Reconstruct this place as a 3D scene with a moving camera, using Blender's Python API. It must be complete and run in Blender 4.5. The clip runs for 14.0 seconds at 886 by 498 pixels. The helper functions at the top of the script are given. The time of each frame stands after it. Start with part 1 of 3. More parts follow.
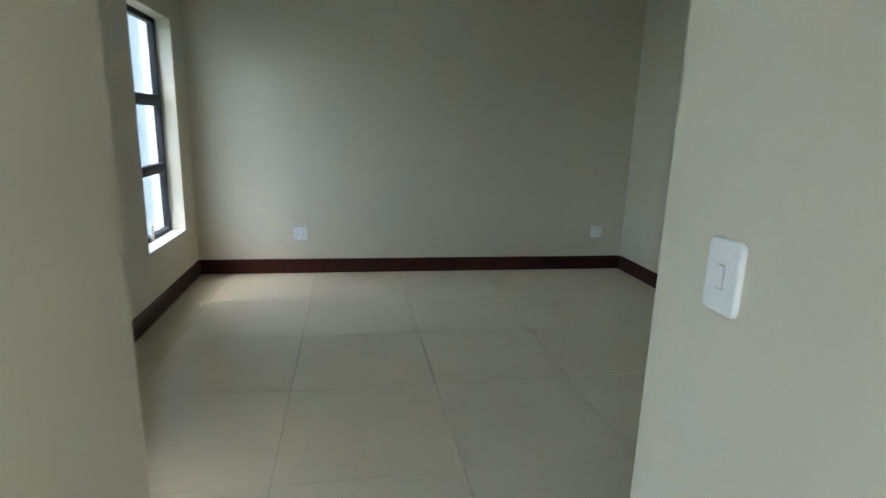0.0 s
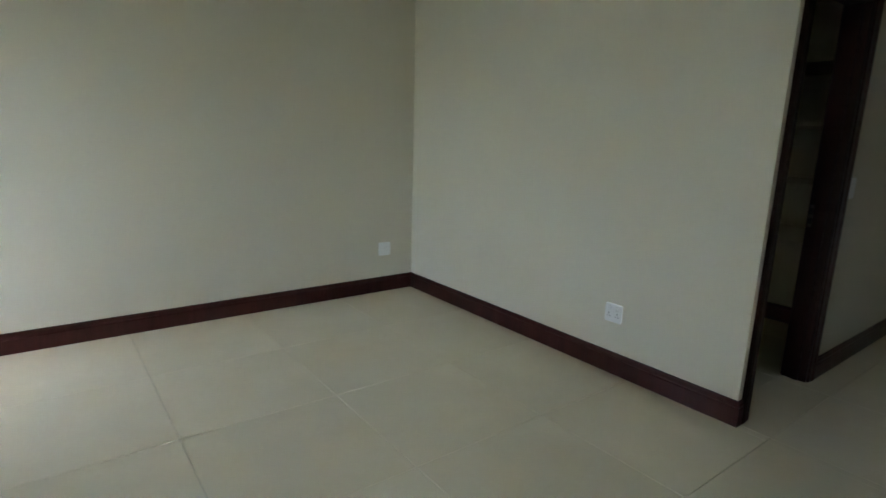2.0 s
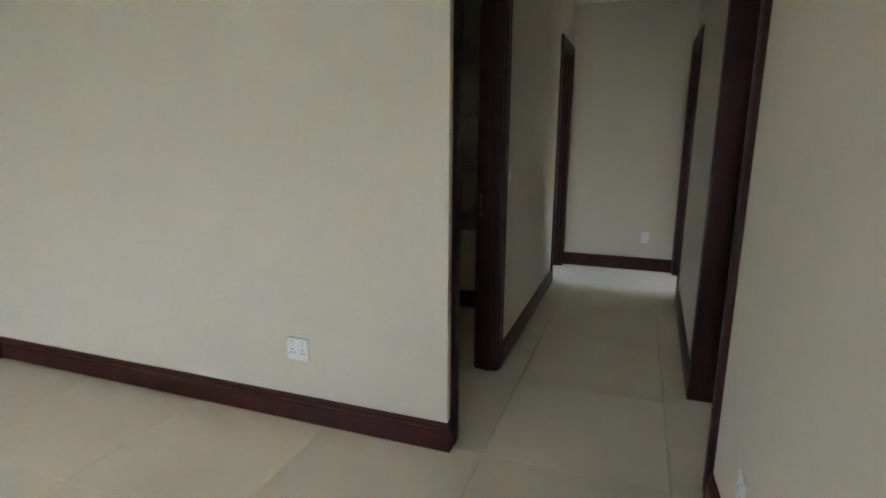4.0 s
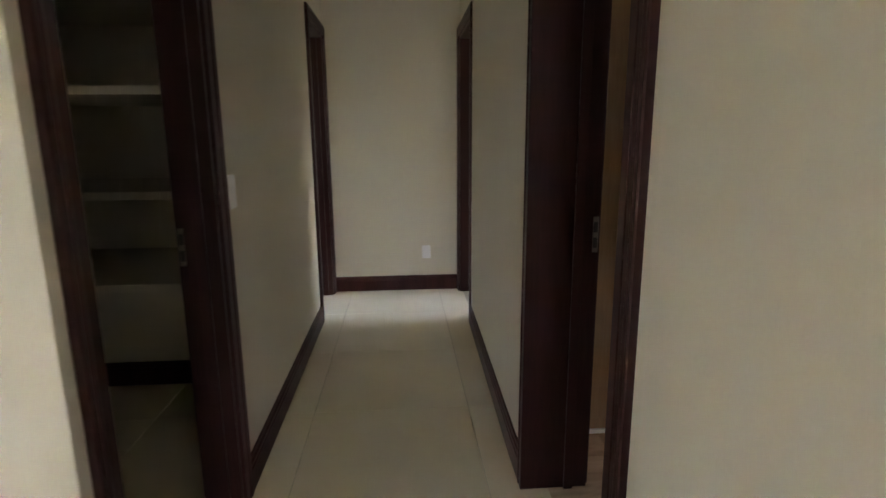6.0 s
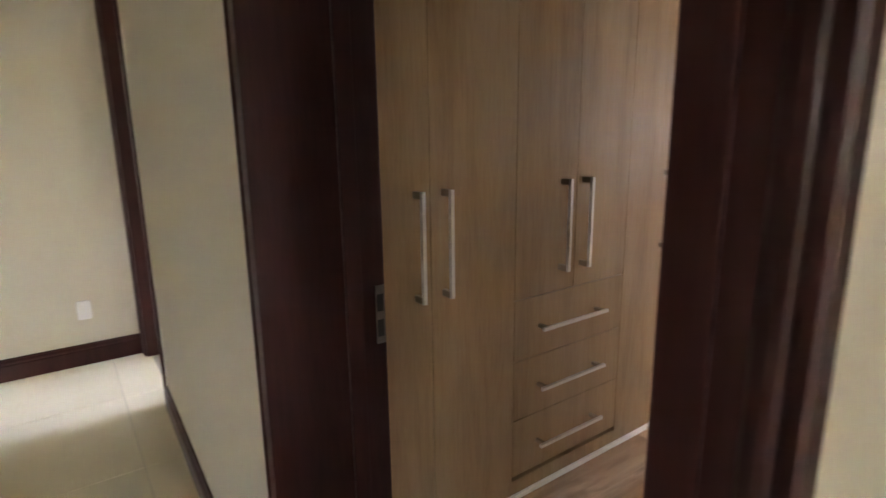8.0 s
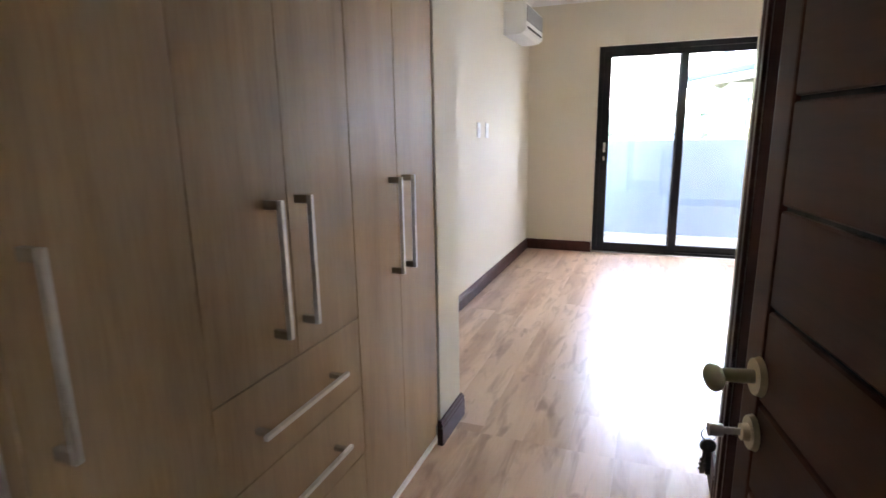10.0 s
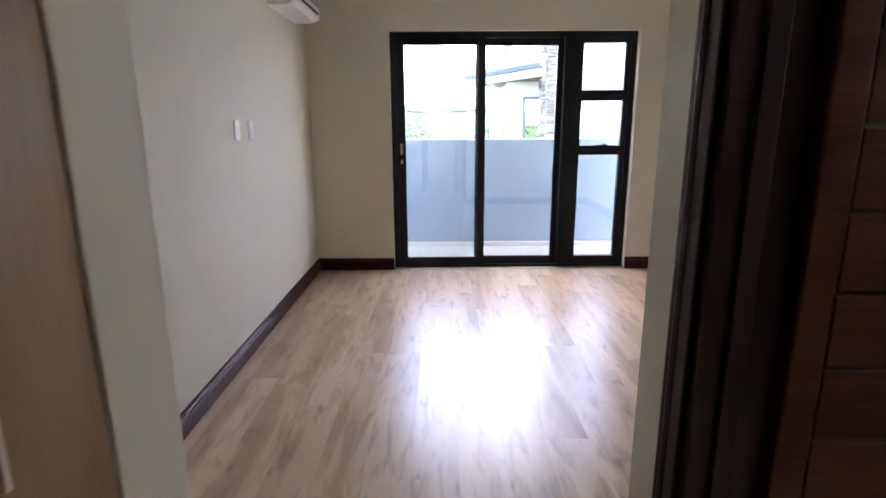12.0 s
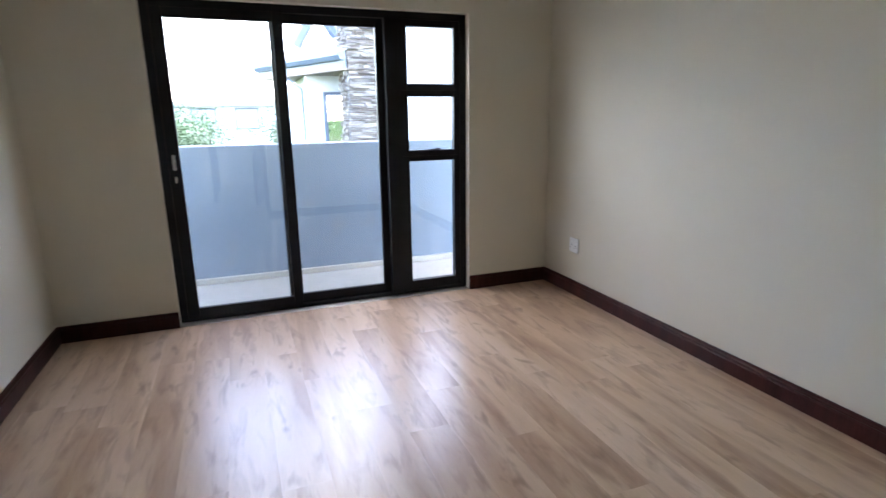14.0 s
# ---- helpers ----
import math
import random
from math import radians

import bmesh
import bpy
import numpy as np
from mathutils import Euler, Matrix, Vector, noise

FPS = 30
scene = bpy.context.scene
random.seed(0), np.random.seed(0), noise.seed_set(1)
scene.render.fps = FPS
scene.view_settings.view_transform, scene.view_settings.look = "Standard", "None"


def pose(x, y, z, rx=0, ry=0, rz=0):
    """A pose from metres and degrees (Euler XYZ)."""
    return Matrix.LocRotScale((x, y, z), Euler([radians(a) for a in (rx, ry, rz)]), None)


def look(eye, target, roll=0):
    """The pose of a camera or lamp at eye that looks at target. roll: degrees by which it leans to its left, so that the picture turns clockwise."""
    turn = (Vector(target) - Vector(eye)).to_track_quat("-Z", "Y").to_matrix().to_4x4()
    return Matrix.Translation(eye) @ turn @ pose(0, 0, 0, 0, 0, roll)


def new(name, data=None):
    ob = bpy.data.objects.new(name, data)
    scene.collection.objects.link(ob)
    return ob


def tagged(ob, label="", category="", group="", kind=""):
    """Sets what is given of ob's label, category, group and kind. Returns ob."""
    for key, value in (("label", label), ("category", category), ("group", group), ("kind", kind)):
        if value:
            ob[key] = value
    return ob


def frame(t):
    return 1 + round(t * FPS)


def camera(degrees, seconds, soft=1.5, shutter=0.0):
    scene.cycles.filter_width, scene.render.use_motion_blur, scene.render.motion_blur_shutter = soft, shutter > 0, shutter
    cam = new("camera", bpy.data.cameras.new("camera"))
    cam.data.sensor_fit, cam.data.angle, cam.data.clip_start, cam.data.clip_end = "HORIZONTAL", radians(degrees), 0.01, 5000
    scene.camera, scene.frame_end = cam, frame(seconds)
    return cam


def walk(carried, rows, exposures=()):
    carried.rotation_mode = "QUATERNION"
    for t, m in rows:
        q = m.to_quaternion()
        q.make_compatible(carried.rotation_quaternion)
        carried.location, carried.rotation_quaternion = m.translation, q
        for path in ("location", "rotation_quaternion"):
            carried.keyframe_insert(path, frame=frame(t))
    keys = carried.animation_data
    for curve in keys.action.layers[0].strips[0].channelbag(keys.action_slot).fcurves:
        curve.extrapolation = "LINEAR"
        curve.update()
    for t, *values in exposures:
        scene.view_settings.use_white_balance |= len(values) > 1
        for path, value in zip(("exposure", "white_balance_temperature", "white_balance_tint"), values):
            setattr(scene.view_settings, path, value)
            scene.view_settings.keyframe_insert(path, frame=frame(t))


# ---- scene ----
cam = camera(78.8, 14.0, shutter=0.35)
PATH = [
    (0, (-2.652, -1.995, 1.343), (-2.311, -0.075, 0.897), 1.80),
    (0.5, (-2.608, -1.731, 1.332), (-2.093, 0.152, 0.897), 1.57),
    (1, (-2.524, -1.509, 1.344), (-1.88, 0.335, 0.914), 1.34),
    (1.5, (-2.543, -1.34, 1.381), (-1.679, 0.41, 0.945), 1.60),
    (2, (-2.595, -1.026, 1.353), (-1.414, 0.533, 0.935), 1.76),
    (2.5, (-2.451, -0.881, 1.332), (-1.071, 0.509, 0.927), 0.99),
    (3, (-2.34, -0.753, 1.318), (-0.744, 0.387, 0.921), 0.94),
    (3.5, (-2.189, -0.706, 1.357), (-0.449, 0.188, 0.944), 0.64),
    (5.8, (-1.007, -0.576, 1.317), (0.949, -0.657, 0.909), -0.38),
    (6, (-0.904, -0.579, 1.308), (1.049, -0.727, 0.902), -0.38),
    (6.5, (-0.65, -0.595, 1.307), (1.278, -0.937, 0.902), -0.14),
    (7, (-0.425, -0.608, 1.315), (1.438, -1.213, 0.911), -0.26),
    (7.5, (-0.231, -0.654, 1.318), (1.509, -1.553, 0.912), -0.19),
    (8, (-0.049, -0.735, 1.339), (1.54, -1.873, 0.916), -0.74),
    (8.5, (0.135, -0.763, 1.332), (1.482, -2.181, 0.917), -0.38),
    (9, (0.257, -0.857, 1.323), (1.379, -2.459, 0.903), -0.58),
    (11.5, (0.551, -1.907, 1.328), (0.703, -3.851, 0.885), -0.49),
    (12, (0.565, -2.189, 1.36), (0.557, -4.136, 0.902), -0.29),
    (12.5, (0.578, -2.465, 1.339), (0.418, -4.406, 0.888), -0.62),
    (13, (0.565, -2.716, 1.344), (0.242, -4.636, 0.89), -0.52),
    (13.5, (0.564, -2.972, 1.385), (0.08, -4.857, 0.912), -0.73),
    (14, (0.541, -3.216, 1.395), (-0.147, -5.032, 0.917), -0.77),
]
walk(cam, [(t, look(eye, target, roll)) for t, eye, target, roll in PATH],
     [(0, 4.05, 6250, 6), (2, 4.65, 6550, 8), (3.5, 5.18, 6800, 16), (6, 5.72, 7750, 23), (7.5, 6.22, 8400, 27), (8.5, 6.8, 7750, 22), (9, 6.75, 7350, 19), (11.5, 5.7, 6900, 21), (14, 5.05, 6600, 17)])


# ---- world and light ----
sky_world = bpy.data.worlds.new("sky")
scene.world = sky_world
sky_world.use_nodes = True
wn = sky_world.node_tree
sky = wn.nodes.new("ShaderNodeTexSky")
sky.sky_type = "NISHITA"
sky.sun_disc = False
sky.sun_elevation = radians(64)
sky.sun_rotation = radians(232)
sky.dust_density = 1.5
sky.ozone_density = 0.6
wn.links.new(sky.outputs[0], wn.nodes["Background"].inputs[0])
wn.nodes["Background"].inputs[1].default_value = 0.14

sun_data = bpy.data.lights.new("sun", "SUN")
sun_data.energy = 0.15
sun_data.angle = radians(30)
sun_data.color = (1.0, 0.97, 0.92)
sun = new("sun", sun_data)
sun.matrix_world = look((30 * math.sin(radians(232)), 30 * math.cos(radians(232)), 30 * math.tan(radians(64))), (0, 0, 0))


# added area lamp under the soffit, standing in for sky light through the sliding door
fill_lamp = bpy.data.lights.new("balcony_fill", "AREA")
fill_lamp.shape, fill_lamp.size, fill_lamp.size_y = "RECTANGLE", 2.1, 0.6
fill_lamp.energy = 0.95
fill_lamp.spread = radians(100)
fill_lamp.color = (0.95, 0.98, 1.0)
lamp = new("balcony_fill", fill_lamp)
lamp.matrix_world = look((0.3, -8.0, 2.62), (-1.3, -5.2, 0.9))

# ---- materials ----
def mat(name, rough=0.5, metal=0.0, coat=0.0):
    m = bpy.data.materials.new(name)
    m.use_nodes = True
    nt = m.node_tree
    b = nt.nodes["Principled BSDF"]
    b.inputs["Roughness"].default_value = rough
    b.inputs["Metallic"].default_value = metal
    b.inputs["Coat Weight"].default_value = coat
    b.inputs["Coat Roughness"].default_value = 0.12
    return m, nt, b


def coords(nt, scale=(1, 1, 1), shuffle=False):
    tc = nt.nodes.new("ShaderNodeTexCoord")
    mp = nt.nodes.new("ShaderNodeMapping")
    mp.inputs["Scale"].default_value = scale
    nt.links.new(tc.outputs["Object"], mp.inputs["Vector"])
    if shuffle:
        oi = nt.nodes.new("ShaderNodeObjectInfo")
        k = nt.nodes.new("ShaderNodeVectorMath")
        k.operation = "SCALE"
        k.inputs[0].default_value = (37.0, 91.0, 13.0)
        nt.links.new(oi.outputs["Random"], k.inputs["Scale"])
        nt.links.new(k.outputs[0], mp.inputs["Location"])
    return mp.outputs[0]


def noise_tex(nt, vec, scale, detail=4, rough=0.55, distort=0.0):
    n = nt.nodes.new("ShaderNodeTexNoise")
    n.inputs["Scale"].default_value = scale
    n.inputs["Detail"].default_value = detail
    n.inputs["Roughness"].default_value = rough
    n.inputs["Distortion"].default_value = distort
    nt.links.new(vec, n.inputs["Vector"])
    return n.outputs["Fac"]


def ramp(nt, fac, stops):
    r = nt.nodes.new("ShaderNodeValToRGB")
    while len(r.color_ramp.elements) < len(stops):
        r.color_ramp.elements.new(0.5)
    for e, (p, c) in zip(r.color_ramp.elements, stops):
        e.position, e.color = p, (*c, 1)
    nt.links.new(fac, r.inputs[0])
    return r.outputs[0]


def mix(nt, a, b, fac, blend="MIX"):
    m = nt.nodes.new("ShaderNodeMix")
    m.data_type, m.blend_type = "RGBA", blend
    for s, v in ((m.inputs[0], fac), (m.inputs[6], a), (m.inputs[7], b)):
        if isinstance(v, (int, float)):
            s.default_value = v
        elif isinstance(v, tuple):
            s.default_value = (*v, 1)
        else:
            nt.links.new(v, s)
    return m.outputs[2]


def bump(nt, b, height, strength, distance=0.002):
    n = nt.nodes.new("ShaderNodeBump")
    n.inputs["Strength"].default_value = strength
    n.inputs["Distance"].default_value = distance
    nt.links.new(height, n.inputs["Height"])
    nt.links.new(n.outputs[0], b.inputs["Normal"])


def mottled(name, c1, c2, scale, rough=0.6, metal=0.0, grain=300, strength=0.15, coat=0.0, rough_var=0.0):
    m, nt, b = mat(name, rough, metal, coat)
    v = coords(nt)
    big = noise_tex(nt, v, scale, 5)
    fine = noise_tex(nt, v, grain, 3)
    col = mix(nt, ramp(nt, big, [(0.3, c1), (0.7, c2)]), fine, 0.02, "OVERLAY")
    nt.links.new(col, b.inputs["Base Color"])
    bump(nt, b, fine, strength, 0.001)
    if rough_var:
        mr = nt.nodes.new("ShaderNodeMapRange")
        mr.inputs["To Min"].default_value = rough - rough_var
        mr.inputs["To Max"].default_value = rough + rough_var
        nt.links.new(big, mr.inputs["Value"])
        nt.links.new(mr.outputs[0], b.inputs["Roughness"])
    return m


def wood(name, dark, mid, light, axis, rough, coat=0.0, fine=1.0, shuffle=False, rough_var=0.08, tint=0.0, spec=0.5):
    """Grain that runs along one axis: broad streaks, fine pores and small dark marks."""
    m, nt, b = mat(name, rough, 0.0, coat)
    b.inputs["Specular IOR Level"].default_value = spec
    s = [1.0, 1.0, 1.0]
    s[axis] = 0.09
    v = coords(nt, tuple(s), shuffle)
    broad = noise_tex(nt, v, 9 * fine, 5, 0.55, 0.6)
    pore = noise_tex(nt, v, 110 * fine, 4, 0.6)
    col = ramp(nt, broad, [(0.28, dark), (0.48, mid), (0.72, light)])
    col = mix(nt, col, ramp(nt, pore, [(0.35, dark), (0.6, light)]), 0.25)
    if tint:
        oi = nt.nodes.new("ShaderNodeObjectInfo")
        col = mix(nt, col, ramp(nt, oi.outputs["Random"], [(0.0, (1 - tint, 1 - tint, 1 - tint * 0.9)), (1.0, (1.0, 1.0, 1.0))]), 1.0, "MULTIPLY")
    nt.links.new(col, b.inputs["Base Color"])
    mr = nt.nodes.new("ShaderNodeMapRange")
    mr.inputs["To Min"].default_value = max(0.05, rough - rough_var)
    mr.inputs["To Max"].default_value = rough + rough_var
    nt.links.new(pore, mr.inputs["Value"])
    nt.links.new(mr.outputs[0], b.inputs["Roughness"])
    bump(nt, b, pore, 0.12, 0.0006)
    return m


PAINT = mottled("wall_paint", (0.672, 0.626, 0.512), (0.697, 0.651, 0.537), 0.9, 0.66, grain=260, strength=0.015)
WHITE_PAINT = mottled("ceiling_paint", (0.78, 0.78, 0.76), (0.83, 0.83, 0.81), 1.0, 0.7)
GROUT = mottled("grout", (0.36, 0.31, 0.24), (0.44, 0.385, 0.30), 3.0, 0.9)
MAHOGANY = wood("dark_mahogany", (0.016, 0.0049, 0.0047), (0.029, 0.0083, 0.0075), (0.050, 0.0145, 0.0125), 2, 0.42, 0.0, spec=0.22)
SKIRT = wood("mahogany_skirting", (0.024, 0.0062, 0.0055), (0.043, 0.0105, 0.0088), (0.070, 0.0180, 0.0145), 2, 0.42, 0.0, spec=0.22)
DOOR_WOOD = wood("door_wood", (0.052, 0.018, 0.012), (0.085, 0.030, 0.020), (0.125, 0.050, 0.034), 0, 0.40, 0.0, spec=0.14)
OAK = wood("oak_laminate_front", (0.262, 0.157, 0.076), (0.345, 0.216, 0.110), (0.405, 0.267, 0.145), 2, 0.42)
WORN = mottled("worn_steel", (0.17, 0.158, 0.145), (0.27, 0.255, 0.235), 40, 0.45, 1.0)
FOOT = mottled("dull_bronze", (0.30, 0.235, 0.165), (0.36, 0.285, 0.205), 30, 0.5, 0.1)
STEEL = mottled("brushed_steel", (0.66, 0.63, 0.58), (0.74, 0.71, 0.66), 30, 0.40, 1.0, 500, 0.05)
BRASS = mottled("satin_brass", (0.70, 0.61, 0.44), (0.78, 0.69, 0.51), 20, 0.38, 0.2, 500, 0.04)
KEY_METAL = mottled("key_metal", (0.24, 0.22, 0.19), (0.34, 0.31, 0.27), 40, 0.45, 0.6)
ALU = mottled("charcoal_aluminium", (0.0095, 0.0105, 0.0150), (0.0135, 0.0148, 0.0195), 8, 0.5, 0.0, 600, 0.05)
ALU.node_tree.nodes["Principled BSDF"].inputs["Specular IOR Level"].default_value = 0.25
PLASTIC = mottled("white_plastic", (0.84, 0.85, 0.84), (0.88, 0.885, 0.88), 6, 0.35, 0.0, 500, 0.02)
# near-black for board joints, and for shade painted in holes and grooves
DARK_SLOT = mottled("dark_slot", (0.03, 0.03, 0.03), (0.05, 0.05, 0.05), 6, 0.6)
# darker plastic: grille slats, and the shade painted round switch rockers
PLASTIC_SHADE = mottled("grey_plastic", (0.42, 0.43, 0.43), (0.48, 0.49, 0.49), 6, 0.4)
GRILLE = mottled("dark_grey_plastic", (0.16, 0.165, 0.165), (0.20, 0.205, 0.205), 6, 0.5)
BALCONY = mottled("balcony_screed", (0.40, 0.37, 0.315), (0.47, 0.435, 0.375), 2.0, 0.6)
OUT_WHITE = mottled("white_render", (0.58, 0.575, 0.56), (0.66, 0.655, 0.64), 0.8, 0.8)
OUT_GREY = mottled("grey_render", (0.42, 0.46, 0.50), (0.50, 0.54, 0.58), 0.8, 0.8)
SOFFIT = mottled("soffit_board", (0.17, 0.12, 0.09), (0.22, 0.16, 0.12), 2.0, 0.7)
ROOF = mottled("slate_roof", (0.22, 0.22, 0.22), (0.32, 0.31, 0.30), 2.0, 0.8)
GUTTER = mottled("grey_gutter", (0.10, 0.125, 0.165), (0.125, 0.15, 0.195), 3.0, 0.4)
BARK = mottled("bark", (0.09, 0.06, 0.04), (0.15, 0.11, 0.08), 6.0, 0.9)


def tile_material():
    m, nt, b = mat("cream_porcelain", 0.22, 0.0, 0.0)
    v = coords(nt, shuffle=True)
    cloud = noise_tex(nt, v, 2.2, 5, 0.6, 0.4)
    speck = noise_tex(nt, v, 160, 2)
    col = ramp(nt, cloud, [(0.3, (0.76, 0.67, 0.49)), (0.7, (0.81, 0.72, 0.545))])
    col = mix(nt, col, speck, 0.06, "OVERLAY")
    nt.links.new(col, b.inputs["Base Color"])
    mr = nt.nodes.new("ShaderNodeMapRange")
    mr.inputs["To Min"].default_value = 0.24
    mr.inputs["To Max"].default_value = 0.28
    nt.links.new(cloud, mr.inputs["Value"])
    nt.links.new(mr.outputs[0], b.inputs["Roughness"])
    return m


def laminate_material():
    """Oak laminate: soft pale and tan streaks, small knots and fine pores along y."""
    m, nt, b = mat("oak_laminate_floor", 0.32)
    v = coords(nt, (1.0, 0.14, 1.0), True)
    vk = coords(nt, (1.0, 0.34, 1.0), True)
    vm = coords(nt, (1.0, 0.19, 1.0), True)
    broad = noise_tex(nt, v, 5.0, 3, 0.45, 0.7)
    streak = noise_tex(nt, vm, 17, 3, 0.5, 0.6)
    pore = noise_tex(nt, v, 120, 4, 0.6)
    knot = noise_tex(nt, vk, 13.0, 2, 0.5, 0.5)
    col = ramp(nt, broad, [(0.35, (0.43, 0.275, 0.172)), (0.50, (0.60, 0.42, 0.285)), (0.66, (0.68, 0.505, 0.365))])
    col = mix(nt, col, (0.23, 0.130, 0.078), ramp(nt, streak, [(0.51, (0, 0, 0)), (0.70, (0.56, 0.56, 0.56))]))
    col = mix(nt, col, (0.17, 0.095, 0.055), ramp(nt, knot, [(0.63, (0, 0, 0)), (0.76, (0.6, 0.6, 0.6))]))
    col = mix(nt, col, ramp(nt, pore, [(0.35, (0.40, 0.265, 0.17)), (0.6, (0.58, 0.42, 0.30))]), 0.14)
    oi = nt.nodes.new("ShaderNodeObjectInfo")
    col = mix(nt, col, ramp(nt, oi.outputs["Random"], [(0.0, (0.95, 0.935, 0.92)), (0.5, (0.98, 0.975, 0.97)), (1.0, (1.0, 1.0, 1.0))]), 1.0, "MULTIPLY")
    nt.links.new(col, b.inputs["Base Color"])
    mr = nt.nodes.new("ShaderNodeMapRange")
    mr.inputs["To Min"].default_value = 0.28
    mr.inputs["To Max"].default_value = 0.38
    nt.links.new(pore, mr.inputs["Value"])
    nt.links.new(mr.outputs[0], b.inputs["Roughness"])
    bump(nt, b, pore, 0.04, 0.0003)
    return m


def parapet_material():
    """Grey-blue paint with pale run marks below the coping and tan splash dirt in patches."""
    m, nt, b = mat("grey_blue_plaster", 0.72)
    v = coords(nt)
    vs = coords(nt, (1.0, 1.0, 0.10))
    cloud = noise_tex(nt, v, 2.0, 5)
    run = noise_tex(nt, vs, 9.0, 3, 0.5, 0.4)
    dirt = noise_tex(nt, v, 4.0, 4)
    col = ramp(nt, cloud, [(0.3, (0.165, 0.205, 0.250)), (0.7, (0.205, 0.245, 0.290))])
    col = mix(nt, col, (0.26, 0.295, 0.33), ramp(nt, run, [(0.58, (0, 0, 0)), (0.75, (0.5, 0.5, 0.5))]))
    col = mix(nt, col, (0.18, 0.165, 0.145), ramp(nt, dirt, [(0.55, (0, 0, 0)), (0.75, (0.45, 0.45, 0.45))]))
    nt.links.new(col, b.inputs["Base Color"])
    bump(nt, b, noise_tex(nt, v, 60, 3), 0.05, 0.001)
    return m


def glass_material():
    m = bpy.data.materials.new("window_glass")
    m.use_nodes = True
    nt = m.node_tree
    b = nt.nodes["Principled BSDF"]
    b.inputs["Base Color"].default_value = (0.97, 0.985, 0.98, 1)
    b.inputs["Roughness"].default_value = 0.0
    b.inputs["IOR"].default_value = 1.45
    b.inputs["Transmission Weight"].default_value = 1.0
    return m


def leaf_material(name, c1, c2):
    m, nt, b = mat(name, 0.6)
    g = nt.nodes.new("ShaderNodeNewGeometry")
    col = ramp(nt, g.outputs["Random Per Island"], [(0.0, c1), (1.0, c2)])
    nt.links.new(col, b.inputs["Base Color"])
    return m


def stone_material():
    m, nt, b = mat("ledge_stone", 0.85)
    g = nt.nodes.new("ShaderNodeNewGeometry")
    col = ramp(nt, g.outputs["Random Per Island"], [(0.0, (0.06, 0.042, 0.032)), (0.35, (0.16, 0.125, 0.10)), (0.7, (0.27, 0.23, 0.19)), (1.0, (0.11, 0.09, 0.08))])
    v = coords(nt)
    n = noise_tex(nt, v, 14, 4)
    nt.links.new(mix(nt, col, n, 0.25, "OVERLAY"), b.inputs["Base Color"])
    bump(nt, b, n, 0.5, 0.01)
    return m


def lawn_material():
    m, nt, b = mat("lawn", 0.95)
    b.inputs["Specular IOR Level"].default_value = 0.0
    v = coords(nt)
    big = noise_tex(nt, v, 0.12, 5)
    fine = noise_tex(nt, v, 6.0, 4)
    col = ramp(nt, big, [(0.35, (0.018, 0.036, 0.011)), (0.55, (0.026, 0.045, 0.015)), (0.68, (0.05, 0.045, 0.03))])
    nt.links.new(mix(nt, col, fine, 0.3, "OVERLAY"), b.inputs["Base Color"])
    return m


TILE = tile_material()
LAMINATE = laminate_material()
GLASS = glass_material()
PARAPET = parapet_material()
LEAF = leaf_material("leaves", (0.06, 0.105, 0.045), (0.13, 0.18, 0.085))
STONE = stone_material()
LAWN = lawn_material()


# ---- mesh helpers ----
def mesh_of(name, bm, material, smooth=False):
    bmesh.ops.recalc_face_normals(bm, faces=bm.faces)
    me = bpy.data.meshes.new(name)
    bm.to_mesh(me)
    bm.free()
    me.materials.append(material)
    if smooth:
        for p in me.polygons:
            p.use_smooth = True
    return me


def root(name, at, label, category, group="", kind=""):
    """An Empty at a thing's base."""
    ob = new(name)
    ob.empty_display_size = 0.05
    ob.matrix_basis = Matrix.Translation(at)
    ob["base"] = at
    return tagged(ob, label, category, group, kind)


def world_base(ob):
    base = Vector((0, 0, 0))
    while ob is not None:
        base += ob.matrix_basis.translation
        ob = ob.parent
    return base


def part(name, bm, material, parent=None, label="", smooth=False):
    """Links a bmesh, given in world metres, as one mesh object under a thing or part."""
    ob = new(name, mesh_of(name, bm, material, smooth))
    if parent is not None:
        ob.parent = parent
        ob.matrix_basis = Matrix.Translation(-world_base(parent))
    return tagged(ob, label)


def structure(name, bm, material, label):
    return tagged(part(name, bm, material), label, name.split("_")[0], "", "structure")


def box(bm, x0, x1, y0, y1, z0, z1, bevel=0.0, segs=2):
    r = bmesh.ops.create_cube(bm, size=1.0, matrix=Matrix.Translation(((x0 + x1) / 2, (y0 + y1) / 2, (z0 + z1) / 2)) @ Matrix.Diagonal((abs(x1 - x0), abs(y1 - y0), abs(z1 - z0), 1)))
    if bevel:
        edges = list({e for v in r["verts"] for e in v.link_edges})
        bmesh.ops.bevel(bm, geom=edges, offset=bevel, segments=segs, profile=0.6, affect="EDGES")
    return bm


def one_box(*a, **k):
    return box(bmesh.new(), *a, **k)


def tube(bm, p, q, r, r2=None, sides=16):
    p, q = Vector(p), Vector(q)
    d = q - p
    m = Matrix.Translation((p + q) / 2) @ d.to_track_quat("Z", "Y").to_matrix().to_4x4()
    bmesh.ops.create_cone(bm, cap_ends=True, segments=sides, radius1=r, radius2=r if r2 is None else r2, depth=d.length, matrix=m)
    return bm


def sweep(bm, path, n, profile):
    """Sweeps an open profile of (a, b) along a path with mitred corners: a to the path's left as seen from the tip of n, b along n."""
    n = Vector(n)
    path = [Vector(p) for p in path]
